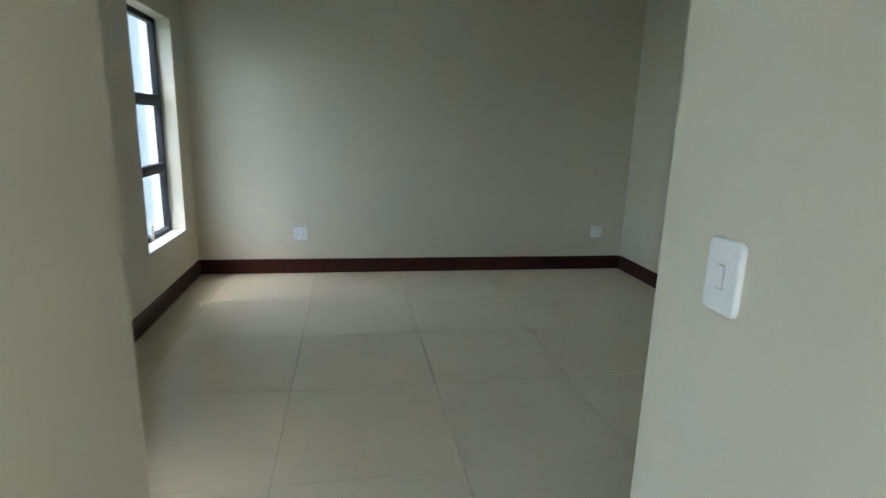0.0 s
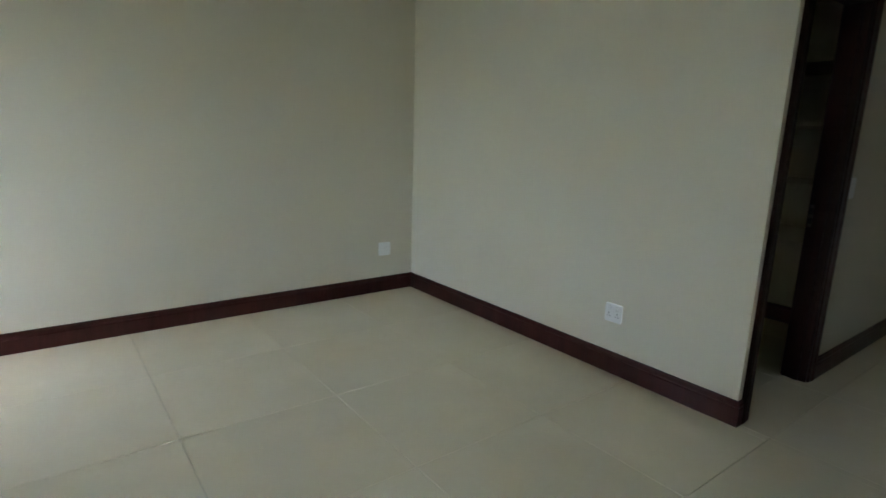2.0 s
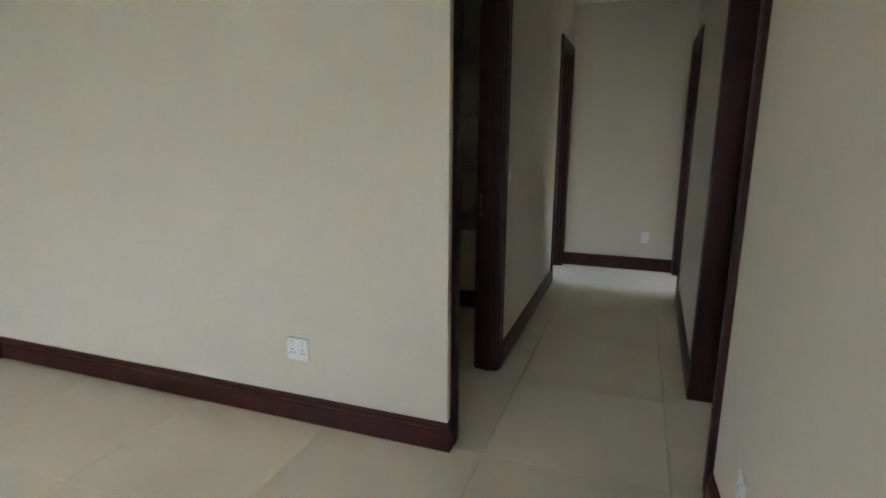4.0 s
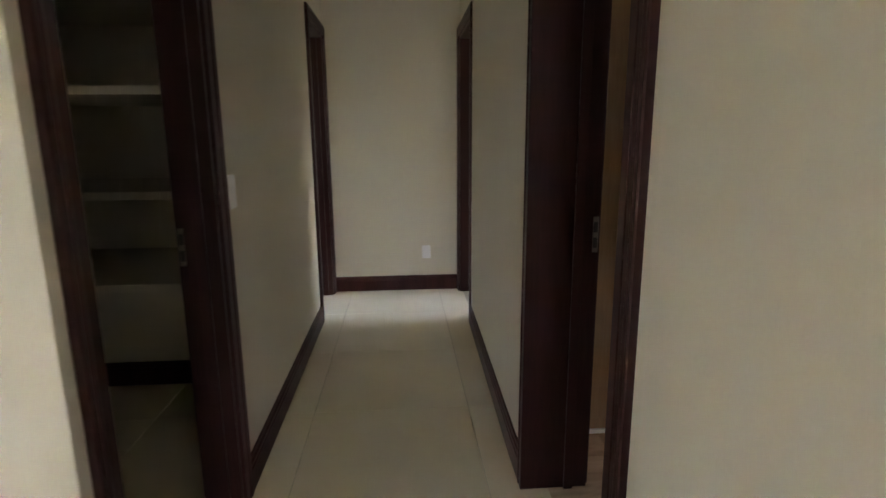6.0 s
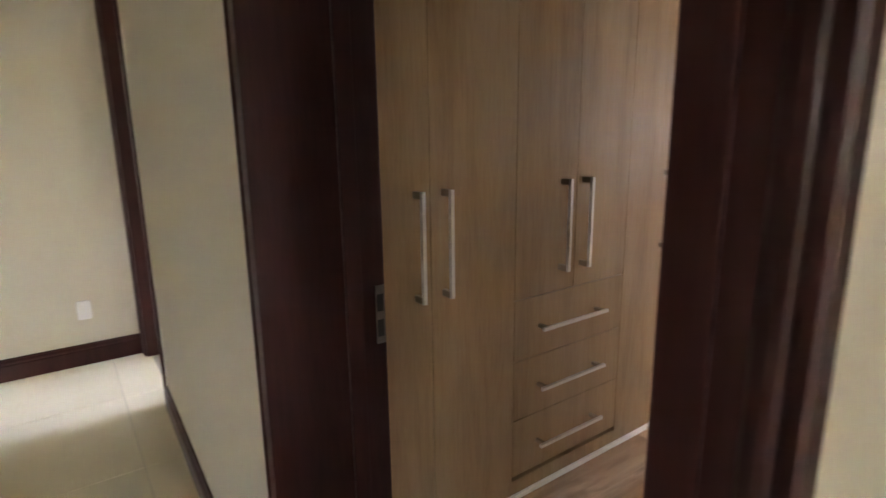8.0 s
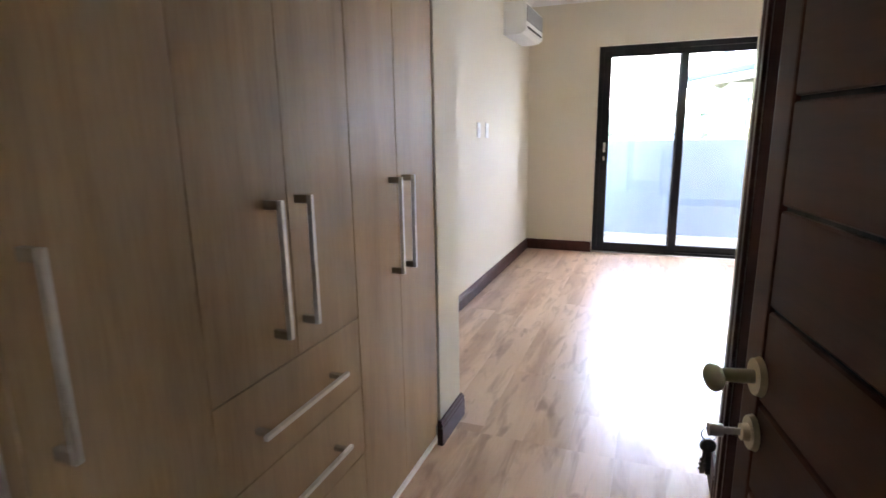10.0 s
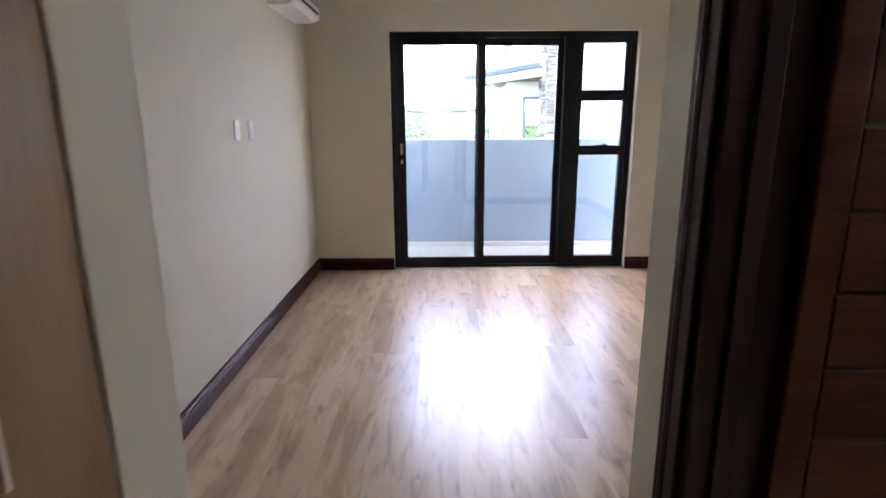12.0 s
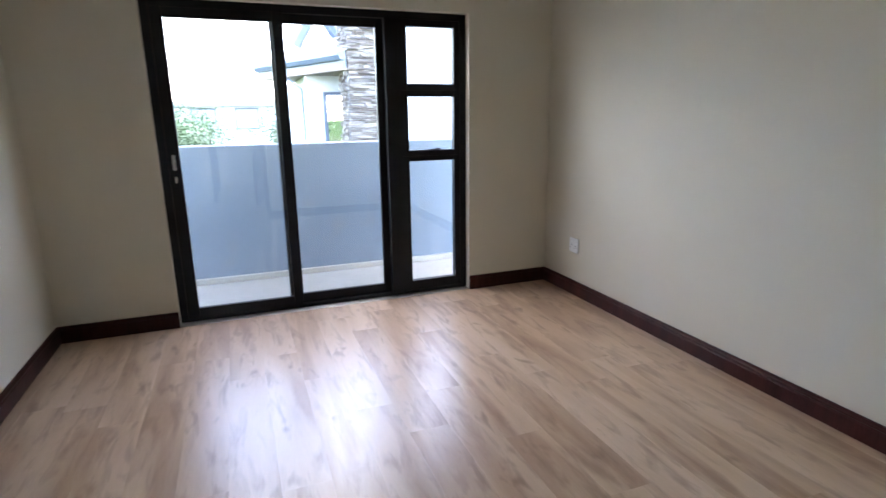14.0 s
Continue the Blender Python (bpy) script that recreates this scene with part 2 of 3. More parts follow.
    dirs = [(q - p).normalized() for p, q in zip(path, path[1:])]
    sides = [n.cross(d) for d in dirs]
    rings = []
    for i, p in enumerate(path):
        s0, s1 = sides[max(i - 1, 0)], sides[min(i, len(sides) - 1)]
        m = (s0 + s1) / (1 + s0.dot(s1))
        rings.append([bm.verts.new(p + a * m + b * n) for a, b in profile])
    k = len(profile)
    for r0, r1 in zip(rings, rings[1:]):
        for j in range(k):
            bm.faces.new((r0[j], r0[(j + 1) % k], r1[(j + 1) % k], r1[j]))
    bm.faces.new(rings[0])
    bm.faces.new(rings[-1])
    return bm


def wall(bm, p0, p1, thick, z0, z1, holes=()):
    """A wall whose visible face runs from p0 to p1; the body lies to the right of that way (thick > 0). Holes: (u0, u1, z0, z1) along the face."""
    p0, p1 = Vector((*p0, 0)), Vector((*p1, 0))
    length = (p1 - p0).length
    d = (p1 - p0) / length
    back = Vector((d.y, -d.x, 0)) * thick
    us = sorted({0.0, length, *[u for h in holes for u in h[:2]]})
    zs = sorted({z0, z1, *[z for h in holes for z in h[2:]]})
    us = [u for u in us if 0 <= u <= length]
    zs = [z for z in zs if z0 <= z <= z1]
    cache = {}

    def v(u, z, b):
        key = (round(u, 5), round(z, 5), b)
        if key not in cache:
            cache[key] = bm.verts.new(p0 + d * u + (back if b else Vector((0, 0, 0))) + Vector((0, 0, z)))
        return cache[key]

    def solid(i, j):
        if not (0 <= i < len(us) - 1 and 0 <= j < len(zs) - 1):
            return False
        u, z = (us[i] + us[i + 1]) / 2, (zs[j] + zs[j + 1]) / 2
        return not any(h[0] < u < h[1] and h[2] < z < h[3] for h in holes)

    for i in range(len(us) - 1):
        for j in range(len(zs) - 1):
            if not solid(i, j):
                continue
            a, b, c, e = us[i], us[i + 1], zs[j], zs[j + 1]
            bm.faces.new((v(a, c, 0), v(b, c, 0), v(b, e, 0), v(a, e, 0)))
            bm.faces.new((v(a, c, 1), v(a, e, 1), v(b, e, 1), v(b, c, 1)))
            if not solid(i - 1, j):
                bm.faces.new((v(a, c, 0), v(a, e, 0), v(a, e, 1), v(a, c, 1)))
            if not solid(i + 1, j):
                bm.faces.new((v(b, c, 0), v(b, c, 1), v(b, e, 1), v(b, e, 0)))
            if not solid(i, j - 1):
                bm.faces.new((v(a, c, 0), v(a, c, 1), v(b, c, 1), v(b, c, 0)))
            if not solid(i, j + 1):
                bm.faces.new((v(a, e, 0), v(b, e, 0), v(b, e, 1), v(a, e, 1)))
    return bm


def put_wall(name, p0, p1, thick, holes=(), label="smooth cream painted plaster wall", material=None, z0=-0.02, z1=2.66):
    return structure(name, wall(bmesh.new(), p0, p1, thick, z0, z1, holes), material or PAINT, label)


# ---- large structure ----
CEIL = 2.64
HEAD = 2.10          # door openings
XE, XW, YN = 0.02, -3.96, 2.89          # lounge: east, west and north faces
YC = 0.02            # corridor, north face
YS = -1.02           # corridor, south face by the bedroom door
YB = -1.25          # bedroom, north face
BX0, BX1, BY0 = -1.89, 1.72, -7.14        # bedroom: west, east, south faces
EX = 0.135           # bedroom entry, west face at the room's end
CX = 3.68            # corridor end

put_wall("wall_lounge_north", (XW - 0.2, YN), (XE + 0.11, YN), -0.2)
# first hole: unseen window, added to light the lounge
put_wall("wall_lounge_west", (XW, -1.26), (XW, YN), -0.22, [(0.40, 0.90, 0.45, 2.05), (1.76 + 1.26, 2.58 + 1.26, 0.45, 2.05)])
put_wall("wall_lounge_east", (XE, YN), (XE, YC + 0.12), -0.11)
put_wall("wall_corridor_north", (XE, YC), (CX, YC), -0.12, [(0.12 - XE, 0.894 - XE, -0.02, HEAD), (2.912 - XE, 3.60 - XE, -0.02, HEAD)])
put_wall("wall_corridor_end", (CX, YC + 0.12), (CX, YB), -0.12)
put_wall("wall_corridor_south", (CX, -1.08), (1.1, YS), -0.18, [(CX - 3.60, CX - 2.843, -0.02, HEAD)])
put_wall("wall_bedroom_door", (1.1, YS), (0.0, YS), -0.23, [(1.1 - 0.915, 1.1 - 0.085, -0.02, HEAD)])
put_wall("wall_lounge_south", (0.0, YS), (-1.957, -1.14), -0.175)
put_wall("wall_passage_east", (-2.117, -1.155), (-2.117, -3.6), -0.16)
# the hole is an added, unseen opening that lights the switch wall
put_wall("wall_passage_west", (-3.0, -3.6), (-3.0, -1.26), -0.16, [(0.2, 1.05, 0.6, 2.2)])
put_wall("wall_lounge_southwest", (-3.0, -1.10), (XW, -1.10), -0.16)
put_wall("wall_passage_end", (-2.117, -3.6), (-3.0, -3.6), -0.2)

put_wall("wall_bedroom_entry", (0.10, YB), (EX, -3.27), 0.12, [(1.06, 1.815, -0.02, HEAD)])
put_wall("wall_bedroom_north", (EX - 0.12, -3.27), (BX0, -3.27), 0.12)
put_wall("wall_bedroom_west", (BX0, -3.27), (BX0, BY0), 0.2)
put_wall("wall_bedroom_south", (BX0, BY0), (BX1, BY0), 0.25, [(-1.175 - BX0, 1.005 - BX0, -0.02, 2.13)])
put_wall("wall_bedroom_east", (BX1, BY0), (BX1, -3.39), 0.2)
structure("wall_wardrobe_return", one_box(1.207, BX1 + 0.2, -3.39, -3.135, -0.02, 2.66, 0.006), PAINT, "short cream plaster pier beside the wardrobe")
put_wall("wall_wardrobe_back", (1.80, -3.135), (1.80, YB), 0.12)

# linen cupboard behind the corridor
put_wall("wall_cupboard_east", (1.95, YC + 0.12), (1.95, 1.35), 0.1)
put_wall("wall_cupboard_north", (2.05, 1.35), (XE + 0.11, 1.35), 0.1)
# rooms at the corridor's end
put_wall("wall_end_room_north", (2.2, 3.2), (5.2, 3.2), -0.2, [(0.5, 1.65, 0.75, 2.1)])
put_wall("wall_end_room_north_west", (2.2, 0.12), (2.2, 3.2), -0.12)
put_wall("wall_end_room_north_east", (5.2, 3.2), (5.2, 0.12), -0.12)
put_wall("wall_end_room_north_front", (5.2, 0.12), (CX + 0.12, 0.12), -0.12)
put_wall("wall_end_room_south", (5.2, -4.4), (2.2, -4.4), -0.2, [(1.4, 2.5, 0.75, 2.15)])
put_wall("wall_end_room_south_west", (2.2, -4.4), (2.2, YB), -0.12)
put_wall("wall_end_room_south_east", (5.2, YB), (5.2, -4.4), -0.12)
put_wall("wall_end_room_south_front", (CX + 0.12, YB), (5.2, YB), -0.12)
# en-suite behind the closed door
# unseen opening added to brighten the en-suite door and its surroundings
put_wall("wall_ensuite_west", (-1.2, -1.4), (-1.2, -3.15), 0.1, [(0.5, 1.25, 1.3, 2.1)])
put_wall("wall_ensuite_north", (-1.2, -1.4), (-0.01, -1.4), -0.1)
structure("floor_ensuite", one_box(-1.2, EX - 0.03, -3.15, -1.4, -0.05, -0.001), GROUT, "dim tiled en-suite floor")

# ceilings
def ceiling(name, x0, x1, y0, y1):
    structure(name, one_box(x0, x1, y0, y1, CEIL, CEIL + 0.15), WHITE_PAINT, "flat white painted ceiling")


ceiling("ceiling_lounge", XW - 0.2, XE + 0.05, -1.2, YN + 0.2)
ceiling("ceiling_passage", -3.2, -1.9, -3.8, -1.2)
ceiling("ceiling_corridor", XE + 0.05, CX + 0.12, -1.15, 0.1)
ceiling("ceiling_cupboard", XE + 0.05, 2.09, 0.1, 1.5)
ceiling("ceiling_bedroom", BX0 - 0.2, BX1 + 0.3, BY0 - 0.25, -3.2)
ceiling("ceiling_bedroom_entry", -1.3, 1.95, -3.2, -1.15)
ceiling("ceiling_end_room_north", 2.0, 5.4, 0.1, 3.4)
ceiling("ceiling_end_room_south", 2.0, 5.4, -4.6, -1.15)

# floors below the tiles and boards
structure("floor_lounge", one_box(XW - 0.2, CX + 0.12, -3.8, YN + 0.2, -0.25, -0.006), GROUT, "cream porcelain tiled floor with thin dark joints")
lounge_floor = bpy.data.objects["floor_lounge"]
structure("floor_bedroom", one_box(BX0 - 0.2, 1.95, BY0 - 0.02, -3.8, -0.25, -0.006), DARK_SLOT, "oak laminate board floor")
bedroom_floor = bpy.data.objects["floor_bedroom"]
structure("floor_end_room_north", one_box(2.2, 5.2, 0.12, 3.2, -0.2, 0.0), LAMINATE, "oak laminate floor of a side room")
structure("floor_end_room_south", one_box(2.2, 5.2, -4.4, YB, -0.2, 0.0), LAMINATE, "oak laminate floor of a side room")

# cornices
CORNICE = [(0.0, 0.0), (0.0, -0.085), (0.014, -0.085), (0.018, -0.07), (0.035, -0.055), (0.055, -0.03), (0.07, -0.016), (0.085, -0.012), (0.085, 0.0)]


def cornice(path):
    bm = sweep(bmesh.new(), [(x, y, CEIL) for x, y in path], (0, 0, 1), CORNICE)
    structure("trim_cornice", bm, WHITE_PAINT, "white moulded plaster cornice")


cornice([(-2.117, -1.155), (0.0, YS), (1.1, YS), (CX, -1.08), (CX, YC), (XE, YC), (XE, YN), (XW, YN), (XW, -1.10), (-3.0, -1.10)])
cornice([(EX, -3.27), (BX0, -3.27), (BX0, BY0), (BX1, BY0), (BX1, -3.39)][::1])

# skirting boards
SK = [(0.0, 0.0), (0.018, 0.0), (0.018, 0.088), (0.0145, 0.092), (0.0145, 0.098), (0.017, 0.102), (0.016, 0.110), (0.011, 0.116), (0.009, 0.126), (0.0, 0.128)]


def skirting(path, rise=1.0):
    bm = sweep(bmesh.new(), [(x, y, 0.0) for x, y in path], (0, 0, 1), [(a, b * rise) for a, b in SK])
    structure("baseboard", bm, SKIRT, "glossy dark mahogany moulded skirting board")


skirting([(0.056, YC), (XE, YC), (XE, YN), (XW, YN), (XW, -1.10), (-3.0, -1.10), (-3.0, -3.6)])
skirting([(-2.117, -3.6), (-2.117, -1.155), (-1.957, -1.14), (0.0, YS), (0.034, YS)])
skirting([(2.848, YC), (0.958, YC)])
skirting([(0.94, YS), (1.1, YS), (2.779, -1.059)])
skirting([(CX, -1.075), (CX, YC)])
skirting([(1.214, -3.135), (1.207, -3.135), (1.207, -3.39), (BX1, -3.39)][::-1], 0.87)
skirting([(1.005, BY0), (BX1, BY0), (BX1, -3.39)], 0.87)
skirting([(EX, -3.13), (EX, -3.27), (BX0, -3.27), (BX0, BY0), (-1.175, BY0)], 0.87)
skirting([(1.95, 0.14), (1.95, 1.35)])


# ---- doors ----
ARCH = [(0.0, 0.0), (0.0, 0.014), (0.003, 0.016), (0.036, 0.016), (0.040, 0.0185), (0.048, 0.021), (0.055, 0.021), (0.059, 0.0185), (0.063, 0.020), (0.070, 0.020), (0.074, 0.016), (0.074, 0.0)]


def door_frame(name, lo, hi, face, back, label, axis="x", strike=None, both=True, widths=(1.0, 1.0), proud=0.004):
    """A lined opening from lo to hi along the wall, with moulded casings on its faces. face: the corridor side."""
    def pt(u, w, z):
        return (u, w, z) if axis == "x" else (w, u, z)

    def bx(u0, u1, w0, w1, z0, z1, bev=0.002):
        p, q = pt(u0, w0, z0), pt(u1, w1, z1)
        return one_box(min(p[0], q[0]), max(p[0], q[0]), min(p[1], q[1]), max(p[1], q[1]), z0, z1, bev)

    r = root(name, pt((lo + hi) / 2, (face + back) / 2, 0), label, "door frame", "", "structure")
    s = 1 if face > back else -1
    f, b = face + proud * s, back - 0.004 * s
    t = 0.032
    part("jamb", bx(lo, lo + t, f, b, 0, HEAD), MAHOGANY, r)
    far = part("jamb", bx(hi - t, hi, f, b, 0, HEAD), MAHOGANY, r)
    part("head_jamb", bx(lo + t, hi - t, f, b, HEAD - t, HEAD), MAHOGANY, r)
    # rebate stops
    mid = back + 0.05 * s
    part("door_stop", bx(lo + t, lo + t + 0.012, mid + 0.001 * s, mid + 0.035 * s, 0, HEAD - t), MAHOGANY, r)
    part("door_stop", bx(hi - t - 0.012, hi - t, mid + 0.001 * s, mid + 0.035 * s, 0, HEAD - t), MAHOGANY, r)
    for w, sg in ((face, s), (back, -s)):
        if w == back and not both:
            continue
        n = pt(0, sg, 0)
        pa = [pt(lo + 0.012, w, 0), pt(lo + 0.012, w, HEAD - 0.012), pt(hi - 0.012, w, HEAD - 0.012), pt(hi - 0.012, w, 0)]
        d = (Vector(pa[1]) - Vector(pa[0])).normalized()
        side = Vector(n).cross(d)
        out = Vector(pt(-1, 0, 0))
        if side.dot(out) < 0:
            pa = pa[::-1]
        bm = sweep(bmesh.new(), pa, n, ARCH)
        for v in bm.verts:
            # casings that are narrower on one side of the opening
            u = v.co.x if axis == "x" else v.co.y
            if u < lo + 0.013:
                u = lo + 0.012 - (lo + 0.012 - u) * widths[0]
            elif u > hi - 0.013:
                u = hi - 0.012 + (u - hi + 0.012) * widths[1]
            if axis == "x":
                v.co.x = u
            else:
                v.co.y = u
        part("architrave", bm, MAHOGANY, r)
    if strike is not None:
        u, zz = strike
        y = back - 0.004 * s
        sg = -1 if u > (lo + hi) / 2 else 1
        part("strike_plate", bx(u, u + 0.003 * sg, y + 0.002 * s, y + 0.022 * s, zz - 0.062, zz + 0.062, 0.0008), WORN, far, "worn steel strike plate")
        for dz in (-0.028, 0.026):
            # dark block on the plate, painting the shade inside the latch hole
            part("latch_hole_shade", bx(u + 0.003 * sg, u + 0.0045 * sg, y + 0.006 * s, y + 0.020 * s, zz + dz - 0.018, zz + dz + 0.018, 0.0), DARK_SLOT, far)
    return r


door_frame("door_1", 0.12, 0.894, YC, YC + 0.12, "dark mahogany door frame of the linen cupboard", strike=(0.862, 0.965))
door_frame("door_2", 2.912, 3.60, YC, YC + 0.12, "dark mahogany door frame at the corridor end", strike=(3.568, 0.965))
door_frame("door_3", 2.843, 3.60, -1.066, YB, "dark mahogany door frame at the corridor end")
door_frame("door_4", 0.085, 0.915, YS, YB, "dark mahogany moulded bedroom door frame", strike=(0.883, 0.976), widths=(0.83, 0.46), proud=0.019)
door_frame("door_5", -3.05, -2.295, EX - 0.002, EX - 0.124, "dark mahogany moulded door frame of the en-suite", axis="y", both=False)


def grooved_leaf(parent, length, height, thick):
    """A leaf in its own axes: hinge at the origin, length along x, face at y = 0, boards parted by deep grooves."""
    stile = 0.055
    for x0, x1 in ((0, stile), (length - stile, length)):
        part_local("stile", one_box(x0, x1, 0.0, thick, 0.012, height, 0.006, 3), DOOR_WOOD, parent)
    # near-black instead of wood, so the grooves' shade is in the colour
    part_local("groove_shade_core", one_box(stile, length - stile, 0.008, thick - 0.008, 0.012, height), DARK_SLOT, parent)
    n = 16
    step = (height - 0.012) / n
    edges = [0.012] + [0.012 + (i + 0.5) * step for i in range(n)] + [height]
    for z0, z1 in zip(edges, edges[1:]):
        part_local("board", one_box(stile + 0.0005, length - stile - 0.0005, 0.001, thick - 0.001, z0 + 0.003, z1 - 0.003, 0.0025, 1), DOOR_WOOD, parent)


def part_local(name, bm, material, parent, label="", smooth=False):
    ob = new(name, mesh_of(name, bm, material, smooth))
    ob.parent = parent
    return tagged(ob, label)


# bedroom door, standing open
leaf = root("door_leaf", (0.150, -1.236, 0), "dark brown wooden bedroom door with horizontal grooves, standing open", "door", "", "structure")
leaf.matrix_basis = pose(0.112, -1.264, 0, 0, 0, -79.6)
L = 0.745
grooved_leaf(leaf, L, 2.055, 0.042)
for side, y in ((1, 0.042), (-1, 0.0)):
    bm = bmesh.new()
    tube(bm, (L - 0.055, y, 1.005), (L - 0.055, y + 0.008 * side, 1.005), 0.026, 0.024, 20)
    rose = part_local("rose", bm, BRASS, leaf, "round satin brass rose")
    bm = bmesh.new()
    tube(bm, (L - 0.055, y + 0.004 * side, 1.005), (L - 0.055, y + 0.052 * side, 1.005), 0.0095, 0.0085)
    r = bmesh.ops.create_uvsphere(bm, u_segments=18, v_segments=12, radius=1.0, matrix=Matrix.Translation((L - 0.060, y + 0.057 * side, 1.003)) @ Matrix.Diagonal((0.026, 0.012, 0.017, 1)))
    part_local("door_handle", bm, BRASS, leaf, "oval satin brass door knob", True)
    bm = bmesh.new()
    tube(bm, (L - 0.055, y, 0.925), (L - 0.055, y + 0.007 * side, 0.925), 0.024, 0.022, 20)
    tube(bm, (L - 0.055, y + 0.006 * side, 0.925), (L - 0.055, y + 0.016 * side, 0.925), 0.012, 0.011, 16)
    part_local("lock_cylinder", bm, BRASS, leaf, "brass key cylinder")
bm = one_box(L, L + 0.002, 0.009, 0.033, 0.86, 1.08, 0.0008)
part_local("lock_faceplate", bm, STEEL, leaf, "steel lock faceplate")
keyring = root("key", (0, 0, 0), "bunch of two small metal keys hanging in the lock", "key")
keyring.matrix_basis = leaf.matrix_basis.copy()
bm = bmesh.new()
box(bm, L - 0.0562, L - 0.0538, 0.054, 0.080, 0.920, 0.930, 0.0006)
tube(bm, (L - 0.055, 0.080, 0.925), (L - 0.055, 0.098, 0.925), 0.0085, 0.0085, 14)
part_local("lock_key", bm, STEEL, keyring)
bm = bmesh.new()
for a in range(16):
    a0, a1 = a * math.tau / 16, (a + 1) * math.tau / 16
    tube(bm, (L - 0.055 , 0.096 + 0.010 * math.cos(a0), 0.918 + 0.010 * math.sin(a0)), (L - 0.055, 0.096 + 0.010 * math.cos(a1), 0.918 + 0.010 * math.sin(a1)), 0.001, None, 6)
part_local("ring", bm, STEEL, keyring)
for k, tilt in ((0, 3), (1, -5)):
    bm = bmesh.new()
    tube(bm, (0, -0.001, -0.012), (0, 0.001, -0.012), 0.010, None, 18)
    box(bm, -0.0035, 0.0035, -0.001, 0.001, -0.056, -0.022, 0.0005)
    for z in (-0.036, -0.043, -0.050):
        box(bm, 0.003, 0.006, -0.0009, 0.0009, z, z + 0.004)
    bmesh.ops.transform(bm, verts=bm.verts, matrix=Matrix.Translation((L - 0.055 + 0.003 * k, 0.096, 0.912)) @ Matrix.Rotation(radians(90 + 12 * k), 4, "Z") @ Matrix.Rotation(radians(tilt), 4, "Y"))
    part_local("hanging_key", bm, KEY_METAL, keyring)

# en-suite door, standing open into the en-suite
leaf2 = root("door_leaf", (EX - 0.128, -3.0, 0), "dark brown wooden en-suite door with horizontal grooves, standing open", "door", "", "structure")
leaf2.matrix_basis = pose(EX - 0.128, -2.985, 0, 0, 0, 178)
grooved_leaf(leaf2, 0.70, 2.055, 0.042)


# ---- sockets and switches ----
def plate(kind, centre, normal, w, h, label, category, rockers=(), sockets=(), group=""):
    """A wall plate in the wall's plane. rockers, sockets: offsets and sizes on the plate."""
    n = Vector(normal)
    right = Vector((0, 0, 1)).cross(n)
    m = Matrix((( right.x, n.x, 0, centre[0]), (right.y, n.y, 0, centre[1]), (0, 0, 1, centre[2]), (0, 0, 0, 1)))
    r = root(kind, centre, label, category, group)
    r.matrix_basis = m
    bm = one_box(-w / 2, w / 2, 0.0, 0.009, -h / 2, h / 2)
    vert = [e for e in bm.edges if abs((e.verts[0].co - e.verts[1].co).y) > 0.005]
    bmesh.ops.bevel(bm, geom=vert, offset=0.012, segments=4, profile=0.5, affect="EDGES")
    top = [e for e in bm.edges if min(e.verts[0].co.y, e.verts[1].co.y) > 0.008]
    bmesh.ops.bevel(bm, geom=top, offset=0.004, segments=3, profile=0.5, affect="EDGES")
    part_local("cover_plate", bm, PLASTIC, r)
    for x, z, rw, rh in rockers:
        # raised grey rim that paints the shade in the gap round the rocker
        part_local("gap_shade", one_box(x - rw / 2 - 0.0012, x + rw / 2 + 0.0012, 0.008, 0.0093, z - rh / 2 - 0.0012, z + rh / 2 + 0.0012), PLASTIC_SHADE, r)
        bm = one_box(x - rw / 2, x + rw / 2, 0.008, 0.0125, z - rh / 2, z + rh / 2, 0.0012)
        for v in bm.verts:
            if v.co.z < z and v.co.y > 0.011:
                v.co.y -= 0.0022
        part_local("rocker", bm, PLASTIC, r)
    for x, z in sockets:
        for dx, dz, rad in ((0, 0.011, 0.0036), (-0.009, -0.006, 0.003), (0.009, -0.006, 0.003)):
            # dark disc on the cover, painting the shade inside a pin hole
            bm = tube(bmesh.new(), (x + dx, 0.0085, z + dz), (x + dx, 0.0096, z + dz), rad, None, 12)
            part_local("socket_hole_shade", bm, DARK_SLOT, r)
    return r


DOUBLE = dict(rockers=[(-0.025, 0.030, 0.012, 0.02), (0.025, 0.030, 0.012, 0.02)], sockets=[(-0.028, -0.012), (0.028, -0.012)])
plate("wall_socket", (-3.085, YN, 0.362), (0, -1, 0), 0.115, 0.115, "white plastic double wall socket above the skirting", "socket", **DOUBLE)
plate("wall_socket", (-0.262, YN, 0.372), (0, -1, 0), 0.115, 0.115, "white plastic television wall plate above the skirting", "socket", rockers=[(0.02, 0.0, 0.03, 0.03)])
plate("wall_socket", (XE, 0.758, 0.362), (-1, 0, 0), 0.115, 0.11, "white plastic double wall socket above the skirting", "socket", **DOUBLE)
plate("wall_socket", (CX, -0.781, 0.335), (-1, 0, 0), 0.075, 0.115, "small white plastic blank plate above the skirting", "socket")
plate("wall_socket", (-0.33, -1.0402, 0.305), (0.0612, 0.9981, 0), 0.115, 0.115, "white plastic double wall socket near the corridor", "socket", **DOUBLE)
plate("light_switch", (-2.117, -1.325, 1.143), (-1, 0, 0), 0.070, 0.110, "white plastic single light switch on the passage wall", "light switch", rockers=[(0.0, 0.0, 0.012, 0.034)])
plate("light_switch", (1.04, YC, 1.125), (0, -1, 0), 0.078, 0.118, "white plastic light switch beside the cupboard door", "light switch", rockers=[(0.0, 0.0, 0.012, 0.034)])
